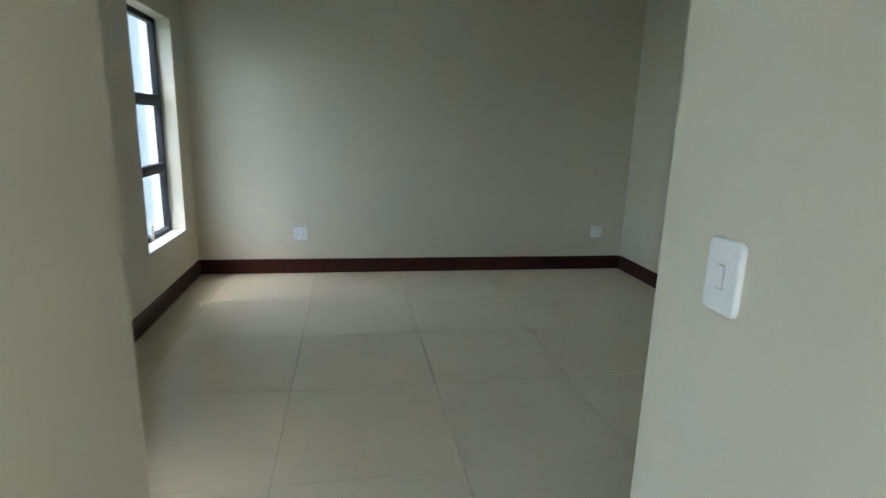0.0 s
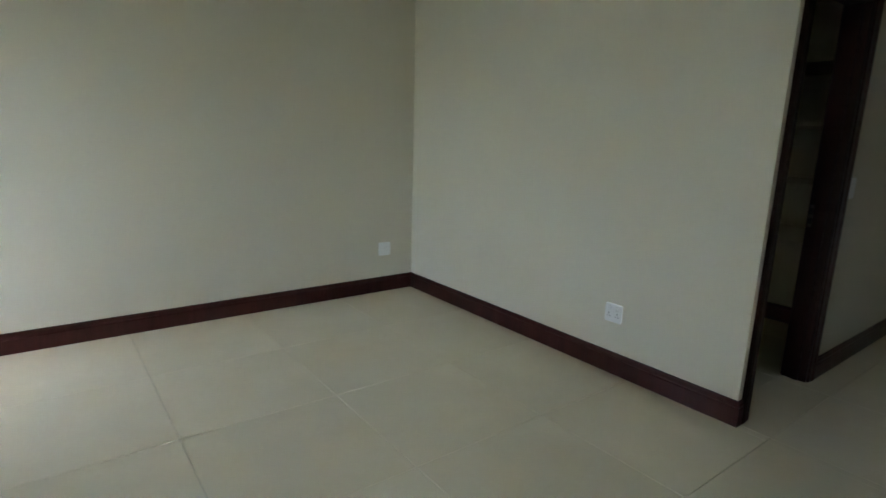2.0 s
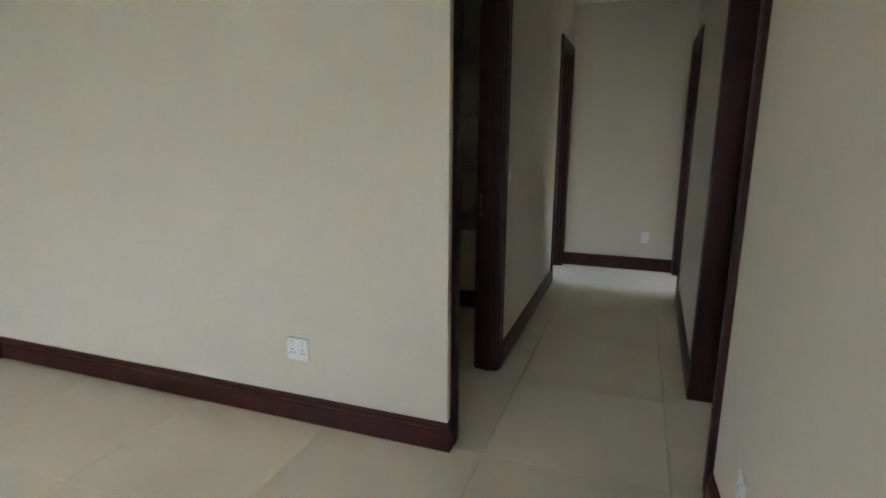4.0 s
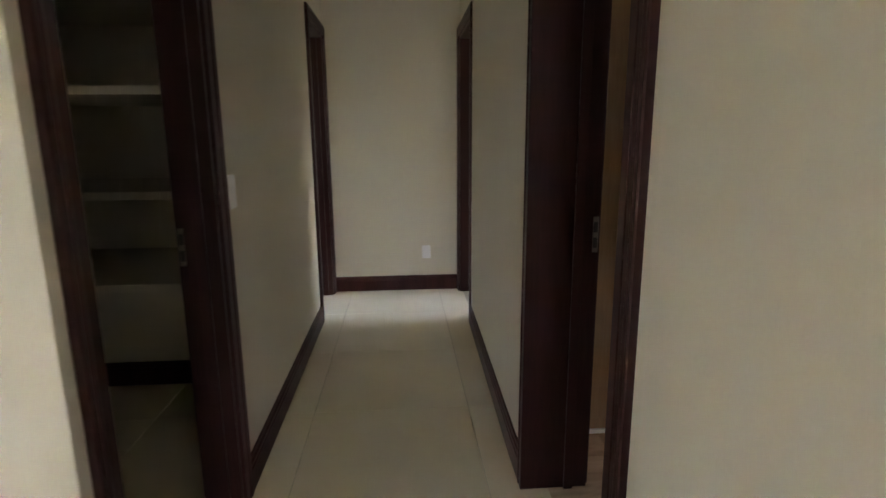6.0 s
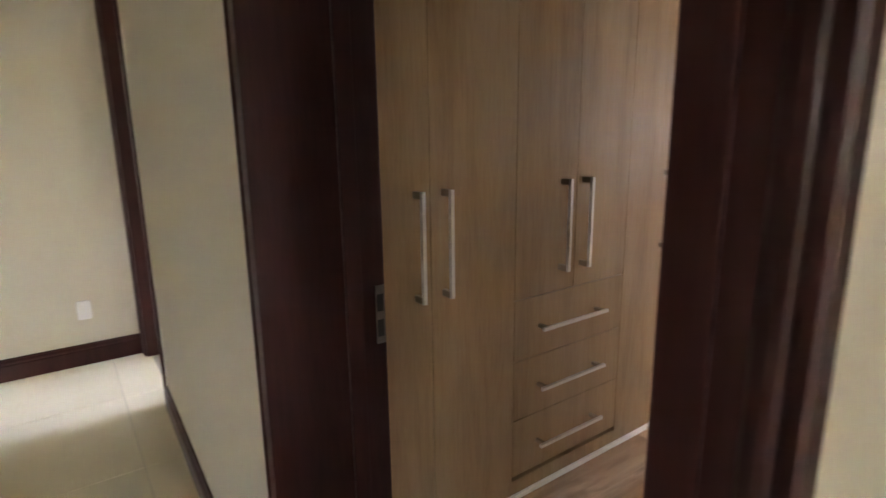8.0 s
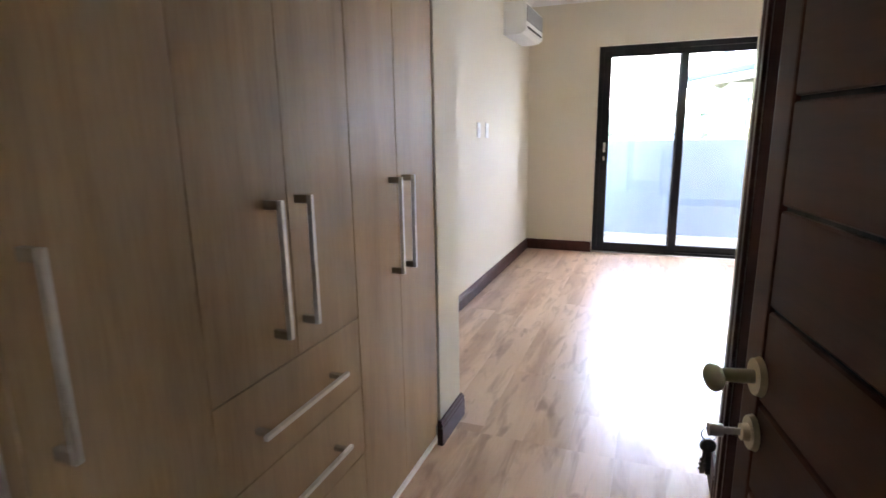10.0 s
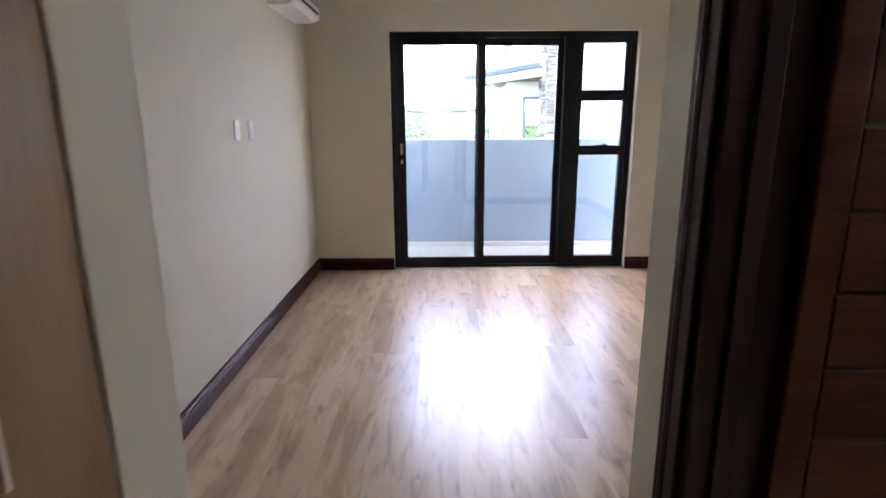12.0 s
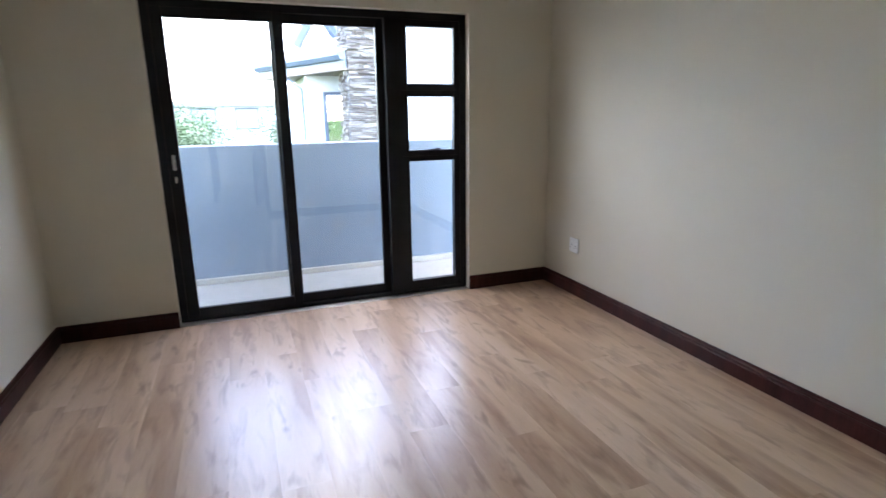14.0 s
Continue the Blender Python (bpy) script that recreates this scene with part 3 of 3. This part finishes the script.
plate("wall_socket", (BX1, -5.325, 1.32), (-1, 0, 0), 0.075, 0.118, "white plastic wall plate at chest height", "socket", rockers=[(0.0, 0.0, 0.022, 0.03)])
plate("wall_socket", (BX1, -5.55, 1.315), (-1, 0, 0), 0.075, 0.118, "white plastic wall plate at chest height", "socket", rockers=[(0.0, 0.0, 0.022, 0.03)])
plate("wall_socket", (BX0, -6.71, 0.395), (1, 0, 0), 0.115, 0.115, "white plastic double wall socket above the skirting", "socket", **DOUBLE)


# ---- linen cupboard ----
for z in (0.755, 1.115, 1.497, 1.87):
    tagged(part("shelf", one_box(1.20, 1.948, YC + 0.122, 1.345, z - 0.03, z, 0.002), PAINT), "plain painted shelf in the linen cupboard, empty", "shelf", "cupboard shelves")

# ---- wardrobe ----
WX = 1.215


def bar_handle(parent, p, q):
    """A square steel bar on two dark feet; p and q are the bar's ends, feet reach back to the front at WX."""
    vertical = abs(p[2] - q[2]) > 0.1
    x = p[0]
    t = 0.006
    if vertical:
        lo, hi = min(p[2], q[2]), max(p[2], q[2])
        h = part("handle", one_box(x - t, x + t, p[1] - t, p[1] + t, lo, hi, 0.0015), STEEL, parent, "brushed steel bar handle")
        for c in (lo + 0.010, hi - 0.010):
            part("handle_foot", one_box(x + t - 0.001, WX + 0.0005, p[1] - 0.0065, p[1] + 0.0065, c - 0.010, c + 0.010, 0.001), FOOT, h)
    else:
        lo, hi = min(p[1], q[1]), max(p[1], q[1])
        h = part("handle", one_box(x - t, x + t, lo, hi, p[2] - t, p[2] + t, 0.0015), STEEL, parent, "brushed steel bar handle")
        for c in (lo + 0.022, hi - 0.022):
            part("handle_foot", one_box(x + t - 0.001, WX + 0.0005, c - 0.007, c + 0.007, p[2] - 0.0065, p[2] + 0.0065, 0.001), FOOT, h)


def wardrobe(y_near, y_far, split, handles, drawers, label):
    """One unit between two depths of the entry; doors from the plinth or the drawers up to the top."""
    r = root("wardrobe_unit", (1.5, (y_near + y_far) / 2, 0), label, "wardrobe", "fitted wardrobe units")
    hi, lo = max(y_near, y_far), min(y_near, y_far)
    g = 0.0015
    bm = bmesh.new()
    box(bm, WX + 0.05, 1.795, lo + 0.001, hi - 0.001, 0.09, 2.60)
    part("carcass", bm, OAK, r)
    part("plinth", one_box(WX + 0.012, WX + 0.03, lo + 0.001, hi - 0.001, 0.001, 0.090, 0.001), OAK, r, "recessed oak plinth")
    part("plinth_bead", one_box(WX - 0.002, WX + 0.0118, lo + 0.001, hi - 0.001, 0.016, 0.036, 0.004), PLASTIC, r, "thin white bead along the plinth")
    base = 0.783 if drawers else 0.092
    for a, b, hy in ((hi, split, handles[0]), (split, lo, handles[1])):
        d = part("door", one_box(WX, WX + 0.018, b + g, a - g, base + g, 2.36, 0.0012), OAK, r)
        bar_handle(d, (1.174, hy, 0.86), (1.174, hy, 1.18))
        part("upper_door", one_box(WX, WX + 0.018, b + g, a - g, 2.363, 2.60, 0.0012), OAK, r)
    if drawers:
        zs = [0.116, 0.338, 0.561, 0.783]
        for z0, z1 in zip(zs, zs[1:]):
            d = part("drawer", one_box(WX, WX + 0.018, lo + g, hi - g, z0 + g, z1 - g, 0.0012), OAK, r)
            zc = (z0 + z1) / 2
            mid = (lo + hi) / 2 + 0.02
            bar_handle(d, (1.174, mid - 0.172, zc), (1.174, mid + 0.172, zc))
    return r


wardrobe(YB - 0.003, -1.932, -1.597, (-1.545, -1.643), False, "tall oak laminate wardrobe with two doors and steel bar handles")
wardrobe(-1.932, -2.515, -2.222, (-2.145, -2.255), True, "oak laminate wardrobe with two doors above three drawers")
wardrobe(-2.515, -3.134, -2.81, (-2.752, -2.848), False, "tall oak laminate wardrobe beside the plaster pier")

# ---- air conditioner ----
ac = root("air_conditioner", (BX1, -6.435, 2.12), "white wall-mounted split air conditioner with dark air outlet", "air conditioner")
prof = [(0.0, 0.0), (0.0, 0.27), (0.15, 0.27), (0.185, 0.262), (0.20, 0.24), (0.20, 0.05), (0.195, 0.03), (0.16, 0.008), (0.10, 0.0)]
bm = sweep(bmesh.new(), [(BX1, -6.80, 2.13), (BX1, -6.07, 2.13)], (0, 0, 1), prof)
part("casing", bm, PLASTIC, ac)
# dark strip on the casing in place of the outlet's inner shade
bm = one_box(BX1 - 0.203, BX1 - 0.196, -6.75, -6.12, 2.182, 2.200, 0.001)
part("outlet", bm, DARK_SLOT, ac, "raised dark strip drawn as the shaded air outlet")
bm = one_box(BX1 - 0.206, BX1 - 0.198, -6.75, -6.12, 2.202, 2.228, 0.003)
part("louvre", bm, PLASTIC, ac)
part("front_grille", one_box(BX1 - 0.2035, BX1 - 0.199, -6.78, -6.09, 2.24, 2.368, 0.001), GRILLE, ac, "grey front grille")
for k in range(9):
    z = 2.250 + k * 0.0128
    part("grille_slat", one_box(BX1 - 0.2065, BX1 - 0.203, -6.77, -6.10, z, z + 0.006, 0.0008), PLASTIC_SHADE, ac)

# ---- sliding door to the balcony ----
sd = root("window_1", (-0.08, BY0 - 0.06, 0), "charcoal aluminium sliding door with a fixed side light", "sliding door", "", "structure")
FY0, FY1 = BY0 - 0.15, BY0 - 0.065
X0, X1, TOP = -1.175, 1.005, 2.13
part("outer_frame", one_box(X1 - 0.05, X1, FY0, FY1, 0, TOP, 0.002), ALU, sd)
part("outer_frame", one_box(X0, X0 + 0.05, FY0, FY1, 0, TOP, 0.002), ALU, sd)
part("outer_frame", one_box(X0 + 0.05, X1 - 0.05, FY0, FY1, TOP - 0.05, TOP, 0.002), ALU, sd)
part("track", one_box(X0 + 0.05, X1 - 0.05, FY0, FY1, -0.004, 0.028, 0.002), ALU, sd)
part("sill_strip", one_box(X0, X1, FY1, BY0 + 0.004, -0.004, 0.004, 0.001), STEEL, sd, "thin bare metal strip along the track")
part("mullion", one_box(-0.655, -0.54, FY0 - 0.01, FY1 + 0.01, 0.028, TOP - 0.05, 0.002), ALU, sd)


def sash(name, x0, x1, y0, y1, z0, z1, wl, wr, wb, wt):
    """A glazed panel: two stiles, two rails and a pane."""
    s = part(name, one_box(x1 - wr, x1, y0, y1, z0, z1, 0.003), ALU, sd)
    part("stile", one_box(x0, x0 + wl, y0, y1, z0, z1, 0.003), ALU, s)
    part("rail", one_box(x0 + wl, x1 - wr, y0, y1, z0, z0 + wb, 0.003), ALU, s)
    part("rail", one_box(x0 + wl, x1 - wr, y0, y1, z1 - wt, z1, 0.003), ALU, s)
    ym = (y0 + y1) / 2
    g = part("pane", one_box(x0 + wl - 0.005, x1 - wr + 0.005, ym - 0.003, ym + 0.003, z0 + wb - 0.005, z1 - wt + 0.005), GLASS, s)
    g.visible_shadow = False
    return s


a = sash("sliding_panel", 0.155, 0.955, FY1 - 0.040, FY1 - 0.004, 0.022, TOP - 0.045, 0.07, 0.075, 0.075, 0.065)
sash("sliding_panel", -0.54, 0.245, FY1 - 0.082, FY1 - 0.046, 0.022, TOP - 0.045, 0.055, 0.07, 0.075, 0.065)
part("pull_handle", one_box(0.908, 0.928, FY1 - 0.006, FY1 + 0.022, 1.07, 1.17, 0.006, 3), STEEL, a, "steel pull handle")
part("lock_keep", one_box(0.911, 0.925, FY1 - 0.006, FY1 + 0.006, 0.985, 1.025, 0.003), STEEL, a)
sash("side_light", -1.125, -0.655, FY0 + 0.02, FY1 - 0.01, 0.028, 1.10, 0.045, 0.055, 0.075, 0.04)
sash("side_light", -1.125, -0.655, FY0 + 0.02, FY1 - 0.01, 1.10, 1.585, 0.045, 0.055, 0.045, 0.045)
sash("side_light", -1.125, -0.655, FY0 + 0.02, FY1 - 0.01, 1.585, TOP - 0.05, 0.045, 0.055, 0.05, 0.045)
bm = bmesh.new()
tube(bm, (-0.93, FY1 + 0.004, 1.150), (-0.80, FY1 + 0.010, 1.138), 0.006, 0.005, 10)
box(bm, -0.96, -0.92, FY1 - 0.008, FY1 + 0.010, 1.138, 1.160, 0.003)
part("window_stay", bm, ALU, sd)

# ---- lounge windows ----
def lounge_window(name, y0, y1, label):
    r = root(name, (XW - 0.12, (y0 + y1) / 2, 0.45), label, "window", "", "structure")
    a, b = XW - 0.155, XW - 0.105
    part("frame", one_box(a, b, y0, y0 + 0.04, 0.45, 2.05, 0.002), ALU, r)
    part("frame", one_box(a, b, y1 - 0.04, y1, 0.45, 2.05, 0.002), ALU, r)
    part("frame", one_box(a, b, y0 + 0.04, y1 - 0.04, 2.01, 2.05, 0.002), ALU, r)
    part("frame", one_box(a, b, y0 + 0.04, y1 - 0.04, 0.45, 0.49, 0.002), ALU, r)
    for z0, z1 in ((0.925, 0.995), (1.42, 1.50)):
        part("transom", one_box(a, b + 0.004, y0 + 0.04, y1 - 0.04, z0, z1, 0.003), ALU, r)
    for z0, z1 in ((0.49, 0.925), (0.995, 1.42), (1.50, 2.01)):
        g = part("pane", one_box(a + 0.02, a + 0.026, y0 + 0.037, y1 - 0.037, z0 - 0.003, z1 + 0.003), GLASS, r)
        g.visible_shadow = False
    m = (y0 + y1) / 2
    for z in (0.96, 1.46):
        part("stay", one_box(b + 0.004, b + 0.018, m - 0.07, m + 0.05, z - 0.008, z + 0.008, 0.003), ALU, r)
    part("handle", one_box(b, b + 0.022, m - 0.07, m - 0.045, 0.465, 0.58, 0.004), STEEL, r, "pale metal window handle")
    part("sill", one_box(b, XW + 0.004, y0 + 0.002, y1 - 0.002, 0.447, 0.458, 0.002), WHITE_PAINT, r)


lounge_window("window_2", 1.76, 2.58, "tall narrow charcoal aluminium window with three panes")
# made-up window out of view, there only to let in more daylight
lounge_window("window_unseen", -0.86, -0.36, "tall narrow charcoal aluminium window with three panes")

# ---- balcony ----
structure("floor_balcony", one_box(-3.2, 2.6, -8.60, BY0 - 0.25, -0.25, -0.03), BALCONY, "pale screed balcony floor")
structure("trim_upstand", one_box(-3.02, 2.42, -8.27, -8.225, -0.03, 0.022, 0.008), BALCONY, "pale screed upstand along the parapet")
structure("wall_parapet", one_box(-3.2, 2.6, -8.45, -8.27, -0.03, 1.175, 0.012), PARAPET, "grey-blue painted plaster balcony parapet with damp stains")
structure("wall_parapet_side", one_box(-3.2, -3.02, -8.27, BY0 - 0.25, -0.03, 1.175, 0.012), PARAPET, "grey-blue painted plaster balcony parapet")
structure("wall_parapet_end", one_box(2.42, 2.6, -8.27, BY0 - 0.25, -0.03, 1.175, 0.012), PARAPET, "grey-blue painted plaster balcony parapet")

# roof slab out of view, added to keep sky light off the parapet
structure("ceiling_balcony", one_box(-3.4, 2.8, -9.1, BY0 - 0.25, 3.0, 3.2), SOFFIT, "unseen brown soffit added to shade the balcony")

# ---- outdoors ----
GZ = -3.2
bm = bmesh.new()
bmesh.ops.create_grid(bm, x_segments=4, y_segments=4, size=900, matrix=Matrix.Translation((0, 0, GZ)))
structure("ground", bm, LAWN, "wide mown lawn with bare earth patches")


def stone_face(bm, x0, x1, y0, y1, z0, z1, seed):
    """Courses of thin ledge stones round a pier."""
    rnd = random.Random(seed)
    z = z0
    while z < z1:
        h = rnd.uniform(0.030, 0.068)
        for ax in (0, 1):
            lo, hi = (x0, x1) if ax == 0 else (y0, y1)
            u = lo
            while u < hi - 0.01:
                w = min(rnd.uniform(0.10, 0.38), hi - u)
                d = rnd.uniform(0.0, 0.10)
                if ax == 0:
                    box(bm, u + 0.004, u + w - 0.004, y1 - 0.05, y1 + d, z + 0.004, z + h - 0.004)
                else:
                    box(bm, x1 - 0.05, x1 + d, u + 0.004, u + w - 0.004, z + 0.004, z + h - 0.004)
                    box(bm, x0 - d, x0 + 0.05, u + 0.004, u + w - 0.004, z + 0.004, z + h - 0.004)
                u += w
        z += h
    return bm


house = root("house", (-4.5, -20, GZ), "white rendered neighbouring house with a stone-clad pier and slate roof", "house")
part("wall", wall(bmesh.new(), (-1.47, -19.0), (-3.1, -19.0), -0.3, GZ, 2.55, [(0.45, 1.5, 0.0, 2.1)]), OUT_WHITE, house)
part("wall", one_box(-9.0, -3.15, -22.0, -17.6, GZ, 5.4), OUT_WHITE, house)
part("wall", one_box(-1.8, -1.5, -25.0, -19.3, GZ, 2.55), OUT_WHITE, house)
part("pier_core", one_box(-3.12, -2.24, -17.9, -17.0, GZ, 4.9), OUT_GREY, house)
tagged(part("stone_cladding", stone_face(bmesh.new(), -3.12, -2.24, -17.9, -17.0, 0.4, 4.9, 3), STONE, house, "brown and grey ledge stone cladding"), kind="stuff")
w = part("window", one_box(-2.02, -1.92, -19.1, -18.98, 0.0, 2.1, 0.01), GUTTER, house, "grey framed glass door")
part("frame", one_box(-2.97, -2.02, -19.1, -18.98, 2.0, 2.1, 0.01), GUTTER, w)
part("pane", one_box(-2.97, -2.02, -19.08, -19.06, 0.0, 2.0), GLASS, w)
EA, EB = Vector((-2.15, -16.9, 2.56)), Vector((-0.36, -21.3, 2.56))
ALONG = (EB - EA).normalized()
IN = Vector((ALONG.y, -ALONG.x, 0))


def slab(bm, pts, t):
    top = [bm.verts.new(p) for p in pts]
    low = [bm.verts.new(Vector(p) - Vector((0, 0, t))) for p in pts]
    bm.faces.new(top)
    bm.faces.new(low[::-1])
    for k in range(len(pts)):
        n = (k + 1) % len(pts)
        bm.faces.new((top[k], low[k], low[n], top[n]))
    return bm


part("soffit", slab(bmesh.new(), [EA, EB, EB + IN * 3.2, EA + IN * 1.2], 0.04), SOFFIT, house, "boarded soffit under the eaves")
part("fascia", slab(bmesh.new(), [EA + Vector((0, 0, 0.40)), EB + Vector((0, 0, 0.40)), EB + IN * 0.05 + Vector((0, 0, 0.40)), EA + IN * 0.05 + Vector((0, 0, 0.40))], 0.40), GUTTER, house)
bm = sweep(bmesh.new(), [EB + Vector((0, 0, 0.19)), EA + Vector((0, 0, 0.19))], (0, 0, 1), [(0.0, 0.0), (0.0, 0.20), (-0.16, 0.20), (-0.16, 0.11), (-0.10, 0.01)])
part("gutter", bm, GUTTER, house, "grey box gutter")
roof = None
for k in range(11):
    lift = Vector((0, 0, 0.42 + 0.17 * k))
    p0, p1 = EA + IN * (0.34 * k) + lift, EB + IN * (0.34 * k) - ALONG * (0.22 * k) + lift
    course = slab(bmesh.new(), [p0, p1, p1 + IN * 0.36 + Vector((0, 0, 0.17)), p0 + IN * 0.36 + Vector((0, 0, 0.17))], 0.03)
    if roof is None:
        roof = part("roof", course, ROOF, house, "grey tiled roof in courses")
    else:
        part("tile_course", course, ROOF, roof)
bm = bmesh.new()
tube(bm, (-1.35, -19.6, 3.35), (-1.95, -19.6, 4.35), 0.15, None, 6)
tube(bm, (-1.95, -19.6, 4.35), (-2.6, -19.6, 3.55), 0.15, None, 6)
part("barge_board", bm, GUTTER, house)
bm = bmesh.new()
tube(bm, (-1.0, -19.9, 2.55), (-1.35, -18.95, 2.15), 0.035, None, 8)
tube(bm, (-1.35, -18.95, 2.15), (-1.40, -18.95, GZ), 0.035, None, 8)
part("downpipe", bm, GUTTER, house)


def far_house(x, y, w, d, h, label):
    r = root("house", (x, y, GZ), label, "house", "distant houses")
    part("wall", one_box(x - w / 2, x + w / 2, y - d / 2, y + d / 2, GZ, GZ + h), OUT_WHITE, r)
    part("roof", one_box(x - w / 2 - 0.5, x + w / 2 + 0.5, y - d / 2 - 0.5, y + d / 2 + 0.5, GZ + h, GZ + h + 0.35), ROOF, r)
    sy = y + d / 2 if y < 0 else y - d / 2
    sg = 1 if y < 0 else -1
    for k in range(3):
        cx = x - w / 2 + w * (k + 0.5) / 3
        for z in (0.9, 3.9):
            if z + 1.4 < h:
                fr = part("window", one_box(cx - 0.75, cx + 0.75, sy - 0.05, sy + 0.05 * 1, GZ + z, GZ + z + 1.4), GUTTER, r)
                part("pane", one_box(cx - 0.65, cx + 0.65, sy + 0.052 * sg, sy + 0.06 * sg, GZ + z + 0.1, GZ + z + 1.3), OUT_GREY, fr)
    return r


far_house(-0.5, -46.0, 8, 7, 5.4, "white rendered two-storey house far off")
far_house(7.5, -60.0, 9, 8, 5.6, "white rendered two-storey house far off")
far_house(-20.0, 52.0, 10, 9, 6.2, "white rendered two-storey house beyond the lawn")
far_house(-34.0, 60.0, 12, 9, 6.4, "white rendered two-storey house beyond the lawn")
structure("wall_wing", one_box(-4.37, -4.18, 2.62, 3.085, GZ, 3.0), PARAPET, "grey-blue rendered pilaster on the outer wall")


def tree(x, y, h, spread, seed):
    rnd = random.Random(seed)
    r = root("tree", (x, y, GZ), "green leafy garden tree with a loose crown", "tree", "garden trees")
    bm = bmesh.new()
    tube(bm, (x, y, GZ - 0.1), (x + 0.1, y, GZ + h * 0.5), 0.16, 0.09, 10)
    tips = []
    for k in range(9):
        a = rnd.uniform(0, math.tau)
        z = GZ + h * rnd.uniform(0.35, 0.55)
        tip = Vector((x + math.cos(a) * spread * rnd.uniform(0.4, 0.85), y + math.sin(a) * spread * rnd.uniform(0.4, 0.85), GZ + h * rnd.uniform(0.6, 0.95)))
        tube(bm, (x + 0.05, y, z), tip, 0.05, 0.015, 6)
        tips.append(tip)
    part("trunk", bm, BARK, r)
    verts, faces = [], []
    for tip in tips:
        for _ in range(330):
            p = tip + Vector((rnd.gauss(0, spread * 0.26), rnd.gauss(0, spread * 0.26), rnd.gauss(0, h * 0.10)))
            u = Vector((rnd.gauss(0, 1), rnd.gauss(0, 1), rnd.gauss(0, 1))).normalized()
            w2 = u.orthogonal().normalized()
            s = rnd.uniform(0.05, 0.11)
            i = len(verts)
            verts += [p - u * s, p + w2 * s * 0.5, p + u * s, p - w2 * s * 0.5]
            faces.append((i, i + 1, i + 2, i + 3))
    me = bpy.data.meshes.new("crown")
    me.from_pydata([tuple(v) for v in verts], [], faces)
    me.materials.append(LEAF)
    ob = new("crown", me)
    ob.parent = r
    ob.matrix_basis = Matrix.Translation((-x, -y, -GZ))


for i, (x, y, h, s) in enumerate([(4.5, -34, 4.9, 2.4), (1.6, -37, 4.7, 2.2), (-2.6, -31, 4.8, 1.8), (7.5, -38, 5.2, 2.6), (2.9, -42, 4.8, 2.0), (6.0, -44, 5.0, 2.2), (-12, 30, 3.0, 1.6), (-17, 36, 3.2, 1.8)]):
    tree(x, y, h, s, 20 + i)


# ---- floor pieces ----
piece_cache = {}


def piece(name, w, d, t, ch, material):
    """A slab with a chamfered top, centred, top at z = 0."""
    key = (name, round(w, 3), round(d, 3))
    if key not in piece_cache:
        a, b = w / 2, d / 2
        v = [(sx * a, sy * b, -t) for sx, sy in ((-1, -1), (1, -1), (1, 1), (-1, 1))]
        v += [(sx * a, sy * b, -ch) for sx, sy in ((-1, -1), (1, -1), (1, 1), (-1, 1))]
        v += [(sx * (a - ch), sy * (b - ch), 0) for sx, sy in ((-1, -1), (1, -1), (1, 1), (-1, 1))]
        f = [(8, 9, 10, 11)]
        for k in range(4):
            n = (k + 1) % 4
            f += [(k, n, 4 + n, 4 + k), (4 + k, 4 + n, 8 + n, 8 + k)]
        me = bpy.data.meshes.new(name)
        me.from_pydata(v, [], f)
        me.materials.append(material)
        piece_cache[key] = me
    return piece_cache[key]


def lay(name, me, x, y, parent):
    ob = new(name, me)
    ob.parent = parent
    ob.matrix_basis = Matrix.Translation((x, y, 0.0))


TS, TX, TY = 0.75, -2.205, 0.615
GAP = 0.0020


def tiles(x0, x1, y0, y1):
    for i in range(math.floor((x0 - TX) / TS), math.ceil((x1 - TX) / TS)):
        for j in range(math.floor((y0 - TY) / TS), math.ceil((y1 - TY) / TS)):
            a0, a1 = max(x0, TX + i * TS + GAP / 2), min(x1, TX + (i + 1) * TS - GAP / 2)
            b0, b1 = max(y0, TY + j * TS + GAP / 2), min(y1, TY + (j + 1) * TS - GAP / 2)
            if a1 - a0 > 0.01 and b1 - b0 > 0.01:
                lay("tile", piece("tile", a1 - a0, b1 - b0, 0.008, 0.0008, TILE), (a0 + a1) / 2, (b0 + b1) / 2, lounge_floor)


tiles(XW, 0.0, -1.15, YN)
tiles(0.0, CX, YS - 0.07, YC + 0.12)
tiles(-3.0, -2.117, -3.6, -1.15)
tiles(0.125, 1.95, YC + 0.12, 1.35)

BW = 0.192


def boards(x0, x1, y0, y1, seed):
    rnd = random.Random(seed)
    i = 0
    for c in range(math.floor((x0 + 2.0) / BW), math.ceil((x1 + 2.0) / BW)):
        a0, a1 = max(x0, -2.0 + c * BW + 0.00015), min(x1, -2.0 + (c + 1) * BW - 0.00015)
        if a1 - a0 < 0.012:
            continue
        y = y0 - rnd.uniform(0.0, 1.1)
        while y < y1:
            b0, b1 = max(y0, y + 0.00015), min(y1, y + 1.285 - 0.00015)
            if b1 - b0 > 0.012:
                lay("floor_board", piece("floor_board", a1 - a0, b1 - b0, 0.008, 0.0001, LAMINATE), (a0 + a1) / 2, (b0 + b1) / 2, bedroom_floor)
            y += 1.285


boards(BX0, BX1, BY0 - 0.03, -3.27, 5)
boards(EX, 1.30, -3.27, YS - 0.07, 6)
structure("trim_threshold", one_box(0.118, 0.874, YS - 0.085, YS - 0.055, 0.0, 0.006, 0.003), BRASS, "pale metal strip between tiles and boards")
